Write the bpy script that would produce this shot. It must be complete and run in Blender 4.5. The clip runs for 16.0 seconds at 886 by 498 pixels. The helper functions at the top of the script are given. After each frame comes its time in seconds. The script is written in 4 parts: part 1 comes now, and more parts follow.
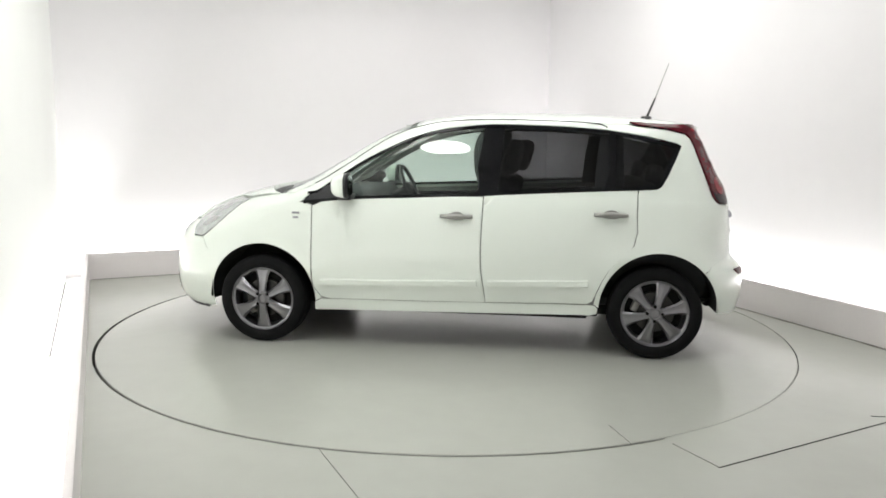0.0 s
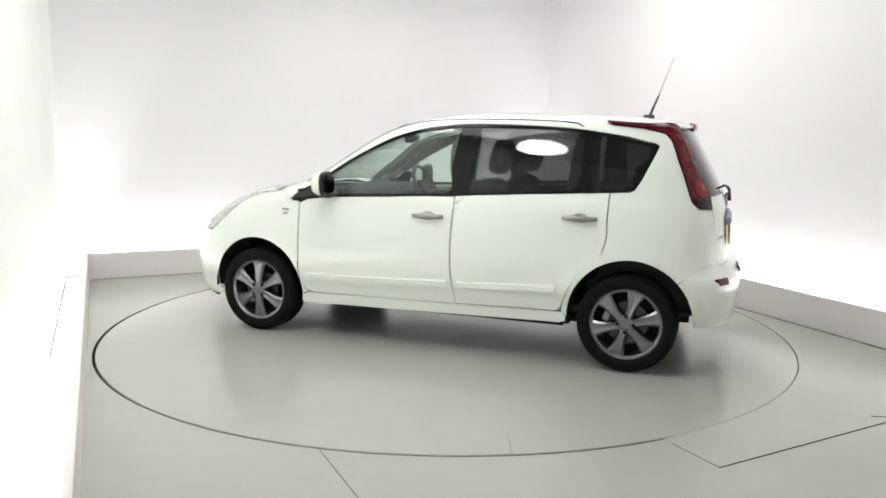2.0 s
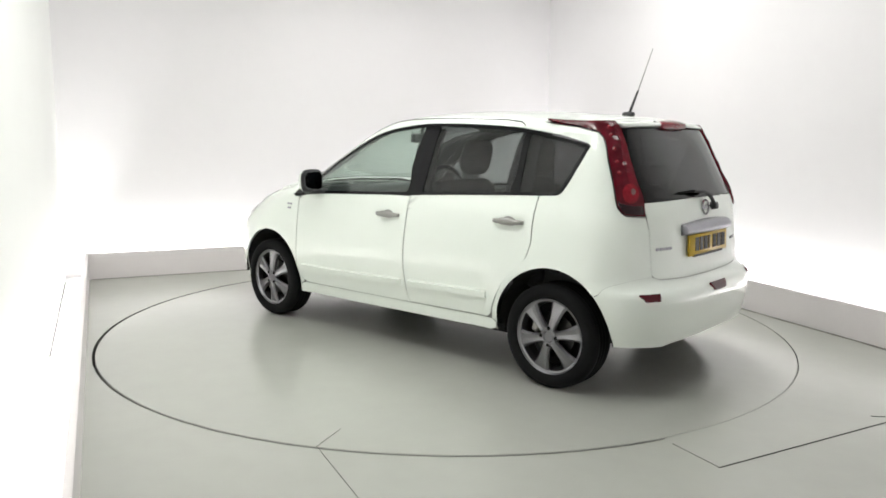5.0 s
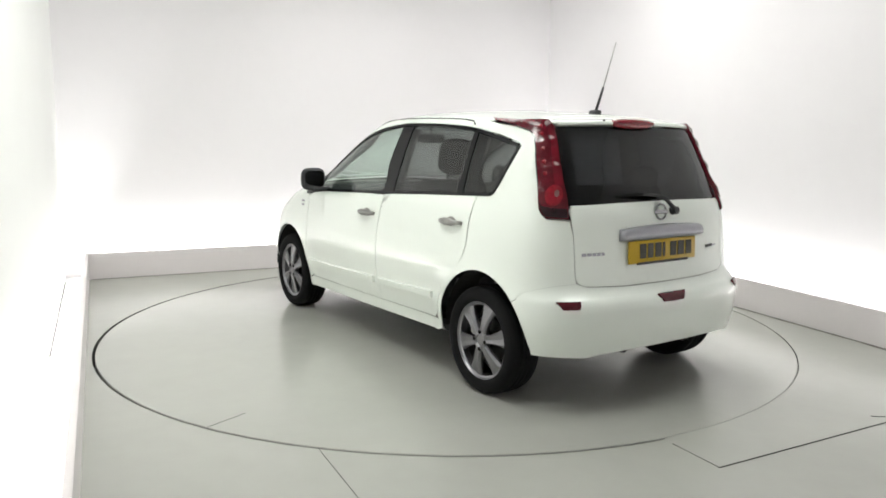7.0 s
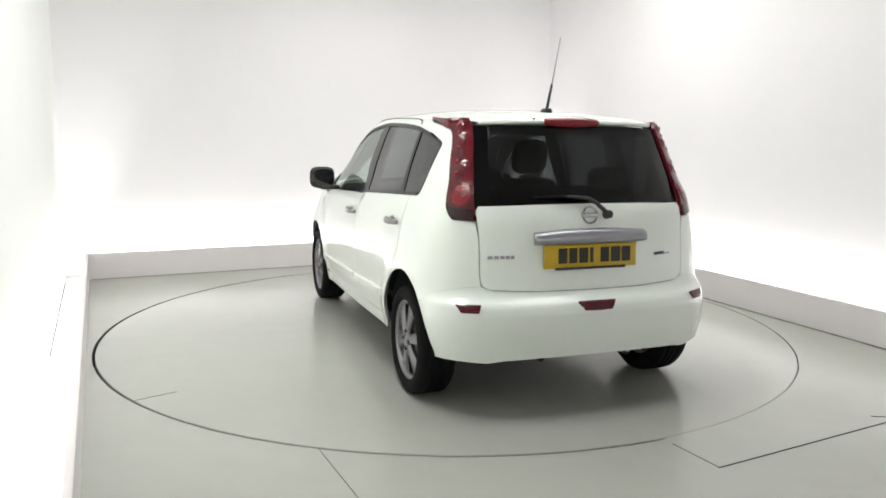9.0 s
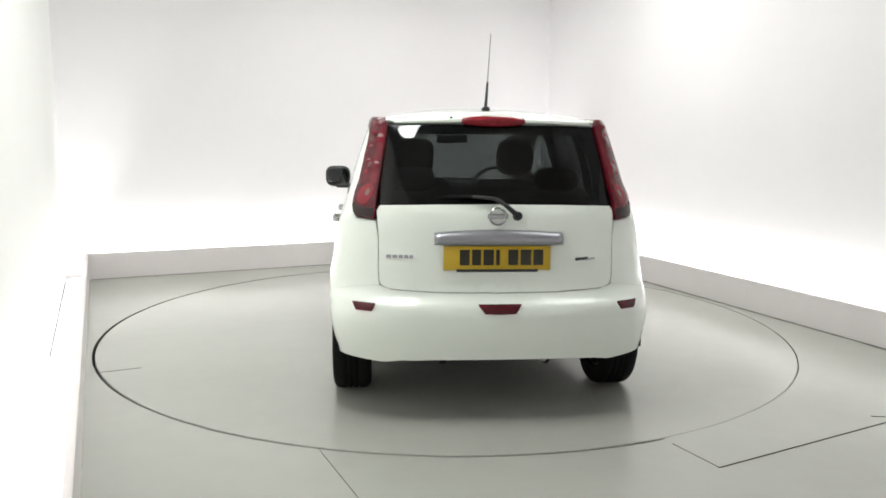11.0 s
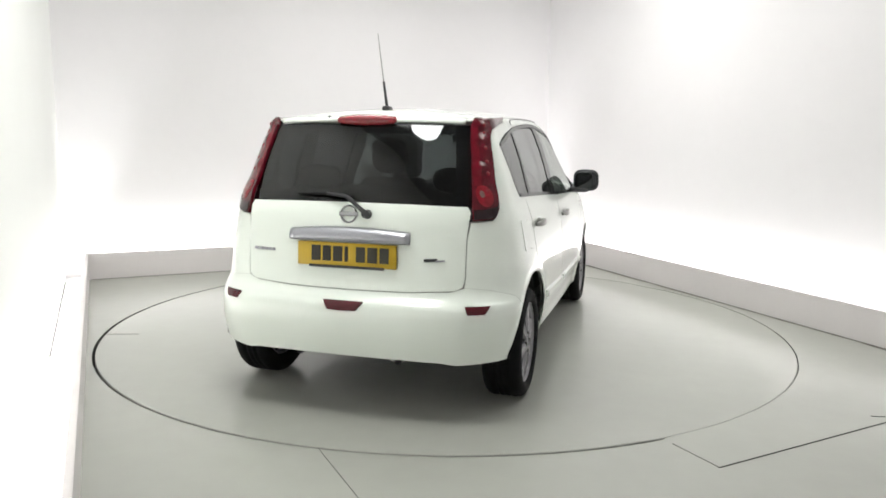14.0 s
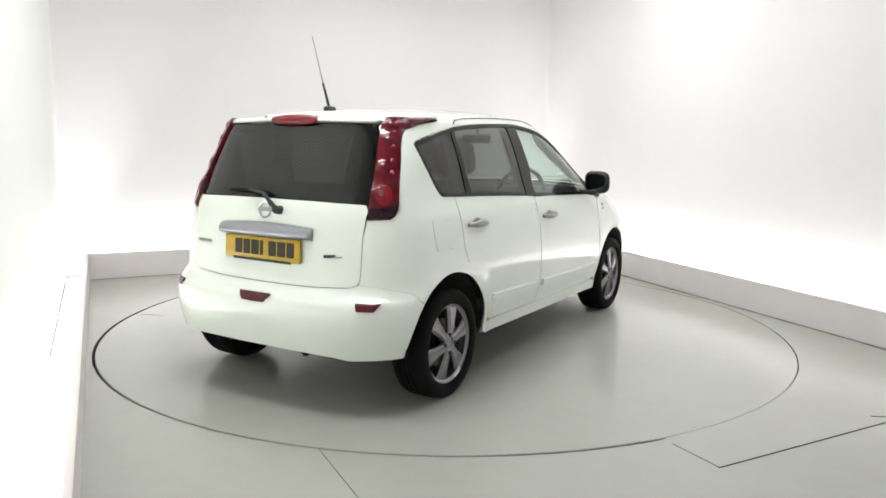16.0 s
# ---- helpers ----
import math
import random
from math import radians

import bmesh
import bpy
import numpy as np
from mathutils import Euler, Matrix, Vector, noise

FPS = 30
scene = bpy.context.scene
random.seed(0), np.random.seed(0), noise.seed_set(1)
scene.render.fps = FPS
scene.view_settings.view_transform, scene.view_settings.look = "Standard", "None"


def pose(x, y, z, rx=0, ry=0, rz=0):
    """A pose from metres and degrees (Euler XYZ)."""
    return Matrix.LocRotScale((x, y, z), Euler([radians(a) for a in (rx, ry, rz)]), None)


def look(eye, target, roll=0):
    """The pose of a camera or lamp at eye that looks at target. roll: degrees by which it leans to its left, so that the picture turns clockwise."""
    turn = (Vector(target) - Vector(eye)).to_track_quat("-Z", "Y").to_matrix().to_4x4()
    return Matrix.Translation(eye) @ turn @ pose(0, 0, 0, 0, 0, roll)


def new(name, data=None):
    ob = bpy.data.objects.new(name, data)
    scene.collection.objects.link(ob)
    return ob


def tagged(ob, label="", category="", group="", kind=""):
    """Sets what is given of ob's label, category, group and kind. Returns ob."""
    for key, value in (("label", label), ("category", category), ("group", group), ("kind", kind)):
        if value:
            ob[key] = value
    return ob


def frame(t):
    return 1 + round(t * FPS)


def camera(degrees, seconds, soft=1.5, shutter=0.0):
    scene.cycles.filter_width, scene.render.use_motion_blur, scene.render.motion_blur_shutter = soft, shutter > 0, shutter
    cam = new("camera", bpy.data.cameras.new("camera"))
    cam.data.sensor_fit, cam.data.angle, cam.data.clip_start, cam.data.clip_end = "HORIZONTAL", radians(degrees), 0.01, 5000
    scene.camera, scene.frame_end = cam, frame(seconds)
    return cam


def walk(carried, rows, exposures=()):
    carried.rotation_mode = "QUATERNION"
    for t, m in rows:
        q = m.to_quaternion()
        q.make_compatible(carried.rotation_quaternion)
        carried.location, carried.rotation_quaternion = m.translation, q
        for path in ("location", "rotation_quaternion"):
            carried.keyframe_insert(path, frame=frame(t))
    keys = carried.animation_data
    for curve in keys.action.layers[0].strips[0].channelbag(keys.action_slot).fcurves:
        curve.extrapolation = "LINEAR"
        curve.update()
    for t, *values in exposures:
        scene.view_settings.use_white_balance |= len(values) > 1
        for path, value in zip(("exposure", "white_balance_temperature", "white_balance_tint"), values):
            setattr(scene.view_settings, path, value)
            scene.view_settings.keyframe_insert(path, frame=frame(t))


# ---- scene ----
EXPOSURE = 0.0
# left, back, right, front; the front strips are added fill behind the camera
STRIP = (9.0, 9.7, 9.5, 7.5)
STRIP_TILT = 10
STRIP_COL = (0.975, 1.0, 0.975)
LAMP, LAMP_R, LAMP_POS = 30.0, 0.25, (-0.51, 3.20, 2.75)
# offsets and watts of the fill panels added overhead
FILL_PANELS = ((-1.1, 0.0), (1.1, 0.1), (-0.3, 1.2), (-1.0, -1.8), (1.6, -1.6), (1.2, 1.3))
FILL_W = 22.0
# Studio turntable: fixed camera on a bracket, white hatchback turning clockwise.
EYE = (0.0, 0.0, 1.3769)
CAM = look(EYE, (0.0, math.cos(-0.1462), 1.3769 + math.sin(-0.1462)), 0.647)
cam = camera(60.97, 16.0, soft=1.7)
walk(cam, [(0, CAM), (16, CAM)], exposures=[(0, EXPOSURE), (16, EXPOSURE)])

# ---- world: a dim surround outside the closed studio ----
world = bpy.data.worlds.new("world")
scene.world = world
world.use_nodes = True
world.node_tree.nodes["Background"].inputs[0].default_value = (0.8, 0.82, 0.85, 1)
world.node_tree.nodes["Background"].inputs[1].default_value = 0.05

AXIS = (0.0287, 5.5543)          # the turntable's axle
DISC_R = 2.416


def area_lamp(name, m, sx, sy, watts, colour=(1, 1, 1), shape="RECTANGLE"):
    d = bpy.data.lights.new(name, "AREA")
    d.shape, d.size, d.energy, d.color = shape, sx, watts, colour
    if shape == "RECTANGLE":
        d.size_y = sy
    ob = new(name, d)
    ob.matrix_world = m
    return ob


# ---- materials ----
def material(name, colour, rough=0.5, metal=0.0, spec=0.5, coat=0.0, coat_rough=0.05, var=0.0, scale=6.0, bump=0.0,
             bump_scale=80.0, rough_var=0.0, trans=0.0, ior=1.45, emit=None, strength=0.0):
    m = bpy.data.materials.new(name)
    m.use_nodes = True
    nt = m.node_tree
    b = nt.nodes["Principled BSDF"]
    i = b.inputs
    i["Base Color"].default_value = (*colour, 1)
    i["Roughness"].default_value = rough
    i["Metallic"].default_value = metal
    i["Specular IOR Level"].default_value = spec
    i["Coat Weight"].default_value = coat
    i["Coat Roughness"].default_value = coat_rough
    i["Transmission Weight"].default_value = trans
    i["IOR"].default_value = ior
    if emit:
        i["Emission Color"].default_value = (*emit, 1)
        i["Emission Strength"].default_value = strength
    if var or bump or rough_var:
        tc = nt.nodes.new("ShaderNodeTexCoord")
    if var or rough_var:
        n1 = nt.nodes.new("ShaderNodeTexNoise")
        n1.inputs["Scale"].default_value = scale
        n1.inputs["Detail"].default_value = 6
        n1.inputs["Roughness"].default_value = 0.6
        nt.links.new(tc.outputs["Object"], n1.inputs["Vector"])
    if var:
        n2 = nt.nodes.new("ShaderNodeTexNoise")
        n2.inputs["Scale"].default_value = scale * 9
        n2.inputs["Detail"].default_value = 4
        nt.links.new(tc.outputs["Object"], n2.inputs["Vector"])
        add = nt.nodes.new("ShaderNodeMath")
        add.operation = "MULTIPLY_ADD"
        add.inputs[1].default_value = 0.35
        nt.links.new(n2.outputs["Fac"], add.inputs[0])
        nt.links.new(n1.outputs["Fac"], add.inputs[2])
        ramp = nt.nodes.new("ShaderNodeMapRange")
        ramp.inputs["From Min"].default_value, ramp.inputs["From Max"].default_value = 0.35, 1.0
        ramp.inputs["To Min"].default_value, ramp.inputs["To Max"].default_value = 1 - var, 1 + var
        nt.links.new(add.outputs[0], ramp.inputs["Value"])
        mul = nt.nodes.new("ShaderNodeVectorMath")
        mul.operation = "SCALE"
        mul.inputs[0].default_value = colour
        nt.links.new(ramp.outputs[0], mul.inputs["Scale"])
        nt.links.new(mul.outputs[0], i["Base Color"])
    if rough_var:
        rr = nt.nodes.new("ShaderNodeMapRange")
        rr.inputs["From Min"].default_value, rr.inputs["From Max"].default_value = 0.3, 0.7
        rr.inputs["To Min"].default_value, rr.inputs["To Max"].default_value = rough - rough_var, rough + rough_var
        nt.links.new(n1.outputs["Fac"], rr.inputs["Value"])
        nt.links.new(rr.outputs[0], i["Roughness"])
    if bump:
        n3 = nt.nodes.new("ShaderNodeTexNoise")
        n3.inputs["Scale"].default_value = bump_scale
        n3.inputs["Detail"].default_value = 5
        nt.links.new(tc.outputs["Object"], n3.inputs["Vector"])
        bp = nt.nodes.new("ShaderNodeBump")
        bp.inputs["Strength"].default_value = bump
        bp.inputs["Distance"].default_value = 0.004
        nt.links.new(n3.outputs["Fac"], bp.inputs["Height"])
        nt.links.new(bp.outputs[0], i["Normal"])
    return m


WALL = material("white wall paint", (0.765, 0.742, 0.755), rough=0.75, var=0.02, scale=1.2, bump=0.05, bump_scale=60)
# left wall in a lighter, smoother white than the other walls
LEFT_WALL = material("lighter white left wall", (0.83, 0.83, 0.81), rough=0.5, var=0.015, scale=1.0, bump=0.03, bump_scale=40)
CEIL = material("grey ceiling paint", (0.30, 0.30, 0.30), rough=0.8, var=0.02, scale=1.5)
KERB = material("white kerb board", (0.72, 0.68, 0.68), rough=0.5, var=0.03, scale=3)
FLOOR = material("grey polished floor paint", (0.41, 0.414, 0.378), rough=0.27, spec=0.5, var=0.055, scale=0.9)
DISC = material("grey polished turntable paint", (0.405, 0.409, 0.374), rough=0.22, spec=0.5, var=0.055, scale=0.9)
GRIME = material("brown grey dirt", (0.135, 0.125, 0.11), rough=0.9, var=0.45, scale=7)
GAP = material("dark joint", (0.045, 0.045, 0.042), rough=0.9)
PAINT = material("white car paint", (0.775, 0.822, 0.76), rough=0.35, spec=0.5, coat=1.0, coat_rough=0.07, var=0.01, scale=3)
BLACK = material("black plastic", (0.018, 0.018, 0.02), rough=0.4, var=0.1, scale=20, bump=0.1, bump_scale=300)
GLOSS = material("gloss black trim", (0.006, 0.006, 0.007), rough=0.10, spec=0.28)
UNDER = material("black underseal", (0.012, 0.012, 0.012), rough=0.9, var=0.2, scale=8)
RUBBER = material("black tyre rubber", (0.007, 0.007, 0.0075), rough=0.8, spec=0.15, var=0.15, scale=15, bump=0.15, bump_scale=120)
ALLOY = material("grey alloy", (0.23, 0.226, 0.24), rough=0.29, metal=0.95, var=0.05, scale=12)
STEEL = material("brushed steel disc", (0.07, 0.068, 0.066), rough=0.35, metal=1.0, var=0.1, scale=30)
CHROME = material("chrome", (0.62, 0.62, 0.63), rough=0.12, metal=1.0)
SATIN = material("satin chrome", (0.42, 0.42, 0.43), rough=0.16, metal=1.0)
SILVER = material("silver garnish", (0.34, 0.34, 0.37), rough=0.34, metal=0.75, var=0.04, scale=10)
HANDLE = material("grey satin handle", (0.30, 0.295, 0.28), rough=0.3, metal=0.6, var=0.05, scale=20)
RED = material("red lamp lens", (0.085, 0.003, 0.009), rough=0.10, coat=0.25, coat_rough=0.02, var=0.5, scale=16, bump=0.7, bump_scale=45)
RED_DARK = material("dark red lamp lens", (0.075, 0.005, 0.010), rough=0.25, coat=0.15, var=0.3, scale=20)
RED_FOOT = material("smoked red lens", (0.014, 0.002, 0.004), rough=0.10, coat=0.3, var=0.3, scale=30)
RED_MID = material("smooth red lens", (0.125, 0.004, 0.012), rough=0.14, coat=0.2, var=0.4, scale=14, bump=0.3, bump_scale=30)
# grey that stands for the shade inside the panel gaps
SEAM_SHADE = material("grey shade in panel seams", (0.36, 0.37, 0.345), rough=0.7, var=0.1, scale=15)
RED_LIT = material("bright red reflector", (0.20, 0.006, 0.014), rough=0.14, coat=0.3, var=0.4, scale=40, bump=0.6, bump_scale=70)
YELLOW = material("yellow plate", (0.52, 0.34, 0.02), rough=0.35, var=0.03, scale=12)
INK = material("black plate ink", (0.02, 0.018, 0.01), rough=0.5)
CLEAR = material("clear lamp plastic", (0.60, 0.62, 0.61), rough=0.15, metal=0.4, coat=0.8, var=0.3, scale=22, bump=0.35, bump_scale=40)
LENS_GREY = material("smoky clear lens", (0.20, 0.09, 0.09), rough=0.12, metal=0.3, coat=0.6, var=0.4, scale=40)
CABIN = material("charcoal cabin plastic", (0.035, 0.036, 0.038), rough=0.65, var=0.1, scale=20, bump=0.1, bump_scale=200)
CLOTH = material("charcoal seat cloth", (0.022, 0.022, 0.025), rough=0.95, var=0.2, scale=30, bump=0.3, bump_scale=250)
LINING = material("light grey headlining", (0.42, 0.42, 0.40), rough=0.95, var=0.05, scale=20)
CALIPER = material("cast caliper", (0.30, 0.29, 0.27), rough=0.5, metal=0.5, var=0.15, scale=40)
BATTEN = material("white light batten", (0.8, 0.8, 0.8), rough=0.4)
LAMP_FACE = material("glowing lamp diffuser", (0.9, 0.9, 0.9), rough=0.6, emit=(0.98, 1.0, 0.96), strength=LAMP)


def glass(name, tint):
    return material(name, tint, rough=0.0, trans=1.0, ior=1.45, spec=0.5)


GLASS = glass("green tinted glass", (0.74, 0.83, 0.78))
# the privacy glass again, tinted deeper to paint in the dim cabin behind
PRIVACY_DIM = glass("privacy glass deepened for shade", (0.15, 0.152, 0.156))
PRIVACY = glass("privacy glass", (0.26, 0.264, 0.27))
REAR_GLASS = glass("dark rear glass", (0.092, 0.099, 0.104))


# ---- mesh helpers ----
def mesh_of(name, bm, mat, smooth=False):
    bmesh.ops.recalc_face_normals(bm, faces=bm.faces)
    me = bpy.data.meshes.new(name)
    bm.to_mesh(me)
    bm.free()
    me.materials.append(mat)
    if smooth:
        for f in me.polygons:
            f.use_smooth = True
    return me


def part(name, bm, mat, parent=None, label="", smooth=False):
    ob = new(name, mesh_of(name, bm, mat, smooth))
    if parent is not None:
        ob.parent = parent
    if label:
        ob["label"] = label
    return ob


def box(bm, c, s, bevel=0.0, m=None, seg=2):
    r = bmesh.ops.create_cube(bm, size=1.0)
    vs = r["verts"]
    for v in vs:
        v.co = Vector((v.co.x * s[0], v.co.y * s[1], v.co.z * s[2]))
    if bevel:
        es = list({e for v in vs for e in v.link_edges})
        out = bmesh.ops.bevel(bm, geom=es, offset=bevel, segments=seg, affect="EDGES", profile=0.5)
        vs = list({v for f in out["faces"] for v in f.verts} | {v for v in vs if v.is_valid})
    for v in vs:
        if m is not None:
            v.co = m @ v.co
        v.co += Vector(c)
    return vs


def cyl(bm, a, b, r1, r2=None, seg=16, caps=True):
    a, b = Vector(a), Vector(b)
    d = b - a
    m = Matrix.Translation((a + b) / 2) @ d.to_track_quat("Z", "Y").to_matrix().to_4x4()
    bmesh.ops.create_cone(bm, cap_ends=caps, segments=seg, radius1=r1, radius2=r1 if r2 is None else r2, depth=d.length,
                          matrix=m)


def lathe(bm, profile, seg=48, axis="Y", centre=(0, 0, 0)):
    """Revolves (radius, along) pairs round the axis y."""
    rings = []
    for r, a in profile:
        ring = []
        for k in range(seg):
            t = 2 * math.pi * k / seg
            ring.append(bm.verts.new((centre[0] + r * math.cos(t), centre[1] + a, centre[2] + r * math.sin(t))))
        rings.append(ring)
    for p, q in zip(rings, rings[1:]):
        for k in range(seg):
            bm.faces.new((p[k], p[(k + 1) % seg], q[(k + 1) % seg], q[k]))


def prism(bm, pts, z0, z1):
    lo = [bm.verts.new((x, y, z0)) for x, y in pts]
    hi = [bm.verts.new((x, y, z1)) for x, y in pts]
    bm.faces.new(lo)
    bm.faces.new(hi)
    n = len(pts)
    for k in range(n):
        bm.faces.new((lo[k], lo[(k + 1) % n], hi[(k + 1) % n], hi[k]))


# ---- the studio ----
def cross(p, d, q, e):
    """Where the plan lines p + a d and q + b e meet."""
    a = ((q[0] - p[0]) * e[1] - (q[1] - p[1]) * e[0]) / (d[0] * e[1] - d[1] * e[0])
    return Vector((p[0] + a * d[0], p[1] + a * d[1]))


LINES = {  # a point and a direction of each kerb's inner face
    "back": (Vector((-1.42, 8.00)), Vector((1.95, 0.94)).normalized()),
    "right": (Vector((2.99, 4.96)), Vector((1.39, -3.29)).normalized()),
    "front": (Vector((0.35, -1.0)), Vector((-1.95, -0.94)).normalized()),
    "left": (Vector((-1.15, 2.21)), Vector((-2.22, 4.85)).normalized()),
}
ORDER = ["left", "back", "right", "front"]


def ring_corners(offsets):
    """The corners of the plan with each side pushed outwards."""
    moved = {}
    for k, (p, d) in LINES.items():
        moved[k] = (p + Vector((-d.y, d.x)) * offsets[k], d)
    return [cross(*moved[ORDER[k - 1]], *moved[ORDER[k]]) for k in range(4)]


KERB_H, TROUGH, WALL_H = 0.25, 0.21, 3.5
inner = ring_corners(dict(left=0, back=0, right=0, front=0))
kerb_out = ring_corners(dict(left=0.03, back=0.03, right=0.03, front=0.03))
wall_in = ring_corners(dict(left=TROUGH, back=TROUGH, right=TROUGH, front=TROUGH))
wall_out = ring_corners(dict(left=TROUGH + 0.12, back=TROUGH + 0.12, right=TROUGH + 0.12, front=TROUGH + 0.12))
CENTRE = Vector(AXIS)

# floor with the round pit; its joint narrows to almost nothing in places
def joint_width(k):
    a = 2.0 * k - (360.0 if k > 90 else 0.0)
    if -66 < a < -49:
        return 0.0004
    if -49 <= a < -24:
        return 0.0015 + 0.0055 * (a + 49) / 25
    if -24 <= a < -5:
        return 0.005
    if -5 <= a < 120:
        return 0.004
    return 0.019 if -125 < a <= -66 else 0.017


bm = bmesh.new()
outer = [bm.verts.new((p.x, p.y, 0)) for p in wall_out]
rim = [bm.verts.new((AXIS[0] + (DISC_R + joint_width(k)) * math.cos(2 * math.pi * k / 180),
                     AXIS[1] + (DISC_R + joint_width(k)) * math.sin(2 * math.pi * k / 180), 0)) for k in range(180)]
edges = [bm.edges.new((outer[k], outer[(k + 1) % 4])) for k in range(4)]
edges += [bm.edges.new((rim[k], rim[(k + 1) % 180])) for k in range(180)]
bmesh.ops.triangle_fill(bm, use_beauty=True, use_dissolve=False, edges=edges)
low = [bm.verts.new((v.co.x, v.co.y, -0.09)) for v in rim]
for k in range(180):
    bm.faces.new((rim[k], rim[(k + 1) % 180], low[(k + 1) % 180], low[k]))
bm.faces.new(low)
floor = tagged(part("floor", bm, FLOOR), "grey painted concrete studio floor with a soft sheen", "floor", kind="structure")
floor.data.materials.append(GAP)
for f in floor.data.polygons:
    if f.center.z < -0.02:
        f.material_index = 1

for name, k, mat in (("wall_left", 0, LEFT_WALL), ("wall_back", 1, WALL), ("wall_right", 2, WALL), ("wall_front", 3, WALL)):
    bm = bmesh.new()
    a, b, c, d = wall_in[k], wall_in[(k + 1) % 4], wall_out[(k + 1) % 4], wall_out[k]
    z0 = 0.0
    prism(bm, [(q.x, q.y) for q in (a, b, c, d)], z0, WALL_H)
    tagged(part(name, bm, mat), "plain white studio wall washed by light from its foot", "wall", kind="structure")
# ceiling
bm = bmesh.new()
prism(bm, [(q.x, q.y) for q in wall_out], WALL_H, WALL_H + 0.1)
tagged(part("ceiling", bm, CEIL), "plain grey studio ceiling", "ceiling", kind="structure")

# low kerb boards in front of the light troughs; the front one is added
for name, k in (("kerb_left", 0), ("kerb_back", 1), ("kerb_right", 2), ("kerb_front", 3)):
    bm = bmesh.new()
    a, b, c, d = inner[k], inner[(k + 1) % 4], kerb_out[(k + 1) % 4], kerb_out[k]
    prism(bm, [(q.x, q.y) for q in (a, b, c, d)], 0.0, KERB_H)
    bmesh.ops.bevel(bm, geom=[e for e in bm.edges if all(v.co.z > 0.1 for v in e.verts)], offset=0.004, segments=2,
                    affect="EDGES")
    tagged(part(name, bm, KERB), "low white painted kerb board hiding the light trough", "kerb", kind="structure")

# white lining of the troughs
for k in range(4):
    bm = bmesh.new()
    a, b, c, d = kerb_out[k], kerb_out[(k + 1) % 4], wall_in[(k + 1) % 4], wall_in[k]
    prism(bm, [(q.x, q.y) for q in (a, b, c, d)], 0.0, 0.005)
    tagged(part("trough_lining", bm, BATTEN), "white lining on the bottom of the light trough", "lining", kind="structure")

# strip lights lying in the troughs; the front ones are unseen, added as fill
for k in range(4):
    a, b = inner[k], inner[(k + 1) % 4]
    d = (b - a).normalized()
    out = Vector((-d.y, d.x))
    p, q = a + d * 0.10 + out * 0.115, b - d * 0.10 + out * 0.115
    if k == 0:
        p = a + d * 1.6 + out * 0.11
    n = 3
    for j in range(n):
        s, e = p + (q - p) * (j / n) + d * 0.03, p + (q - p) * ((j + 1) / n) - d * 0.03
        mid, ln = (s + e) / 2, (e - s).length
        turn = Matrix.Rotation(math.atan2(d.y, d.x), 4, "Z")
        bm = bmesh.new()
        box(bm, (0, 0, 0.02), (ln, 0.10, 0.04), 0.006)
        ob = part("strip_light", bm, BATTEN)
        ob.matrix_world = Matrix.Translation((mid.x, mid.y, 0.0)) @ turn
        tagged(ob, "long white strip light lying in the floor trough, added fill at the front", "strip light", group="strip lights in the troughs")
        m = Matrix.Translation((mid.x, mid.y, 0.052)) @ turn @ pose(0, 0, 0, 180 - STRIP_TILT, 0, 0)
        area_lamp("strip_lamp", m, ln, 0.08, STRIP[k] * ln, STRIP_COL)

# round lamp hung under the ceiling
bm = bmesh.new()
lathe(bm, [(0.001, 0.0), (0.2, 0.0), (LAMP_R + 0.02, 0.02), (LAMP_R + 0.04, 0.12), (LAMP_R + 0.03, 0.16), (0.001, 0.17)], 48)
round_lamp = new("studio_lamp")
housing = part("housing", bm, BATTEN, round_lamp, smooth=True)
housing.matrix_basis = pose(0, 0, 0.0, 90, 0, 0)
bm = bmesh.new()
lathe(bm, [(LAMP_R, -0.002), (LAMP_R - 0.02, -0.02), (0.001, -0.03)], 48)
dif = part("diffuser", bm, LAMP_FACE, round_lamp, "glowing round white diffuser", smooth=True)
dif.matrix_basis = pose(0, 0, 0, 90, 0, 0)
bm = bmesh.new()
cyl(bm, (0, 0, 0.16), (0, 0, WALL_H - LAMP_POS[2]), 0.02)
part("stem", bm, BATTEN, round_lamp)
round_lamp.matrix_world = pose(*LAMP_POS)
tagged(round_lamp, "round white studio lamp hung from the ceiling", "lamp")

# unseen panels of soft fill light, added above the turntable
for dx, dy in FILL_PANELS:
    fill_panel = new("fill_light")
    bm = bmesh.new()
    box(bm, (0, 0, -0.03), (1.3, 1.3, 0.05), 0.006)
    part("frame", bm, BATTEN, fill_panel)
    fill_panel.matrix_world = pose(AXIS[0] + dx, AXIS[1] + dy, WALL_H, 0, 0, 26)
    tagged(fill_panel, "square white fill light panel added under the ceiling, out of view", "ceiling light", group="ceiling lights")
    area_lamp("fill_lamp", pose(AXIS[0] + dx, AXIS[1] + dy, WALL_H - 0.062, 0, 0, 26), 1.2, 1.2, FILL_W, (0.985, 1.0, 0.96))


# joints in the floor
def joint(a, b, w, parent, name="joint"):
    a, b = Vector(a), Vector(b)
    d = b - a
    bm = bmesh.new()
    box(bm, (0, 0, 0), (d.length, w, 0.004))
    ob = part(name, bm, GAP, parent)
    ob.matrix_basis = Matrix.Translation(((a.x + b.x) / 2, (a.y + b.y) / 2, 0.0)) @ Matrix.Rotation(math.atan2(d.y, d.x), 4, "Z")
    return ob


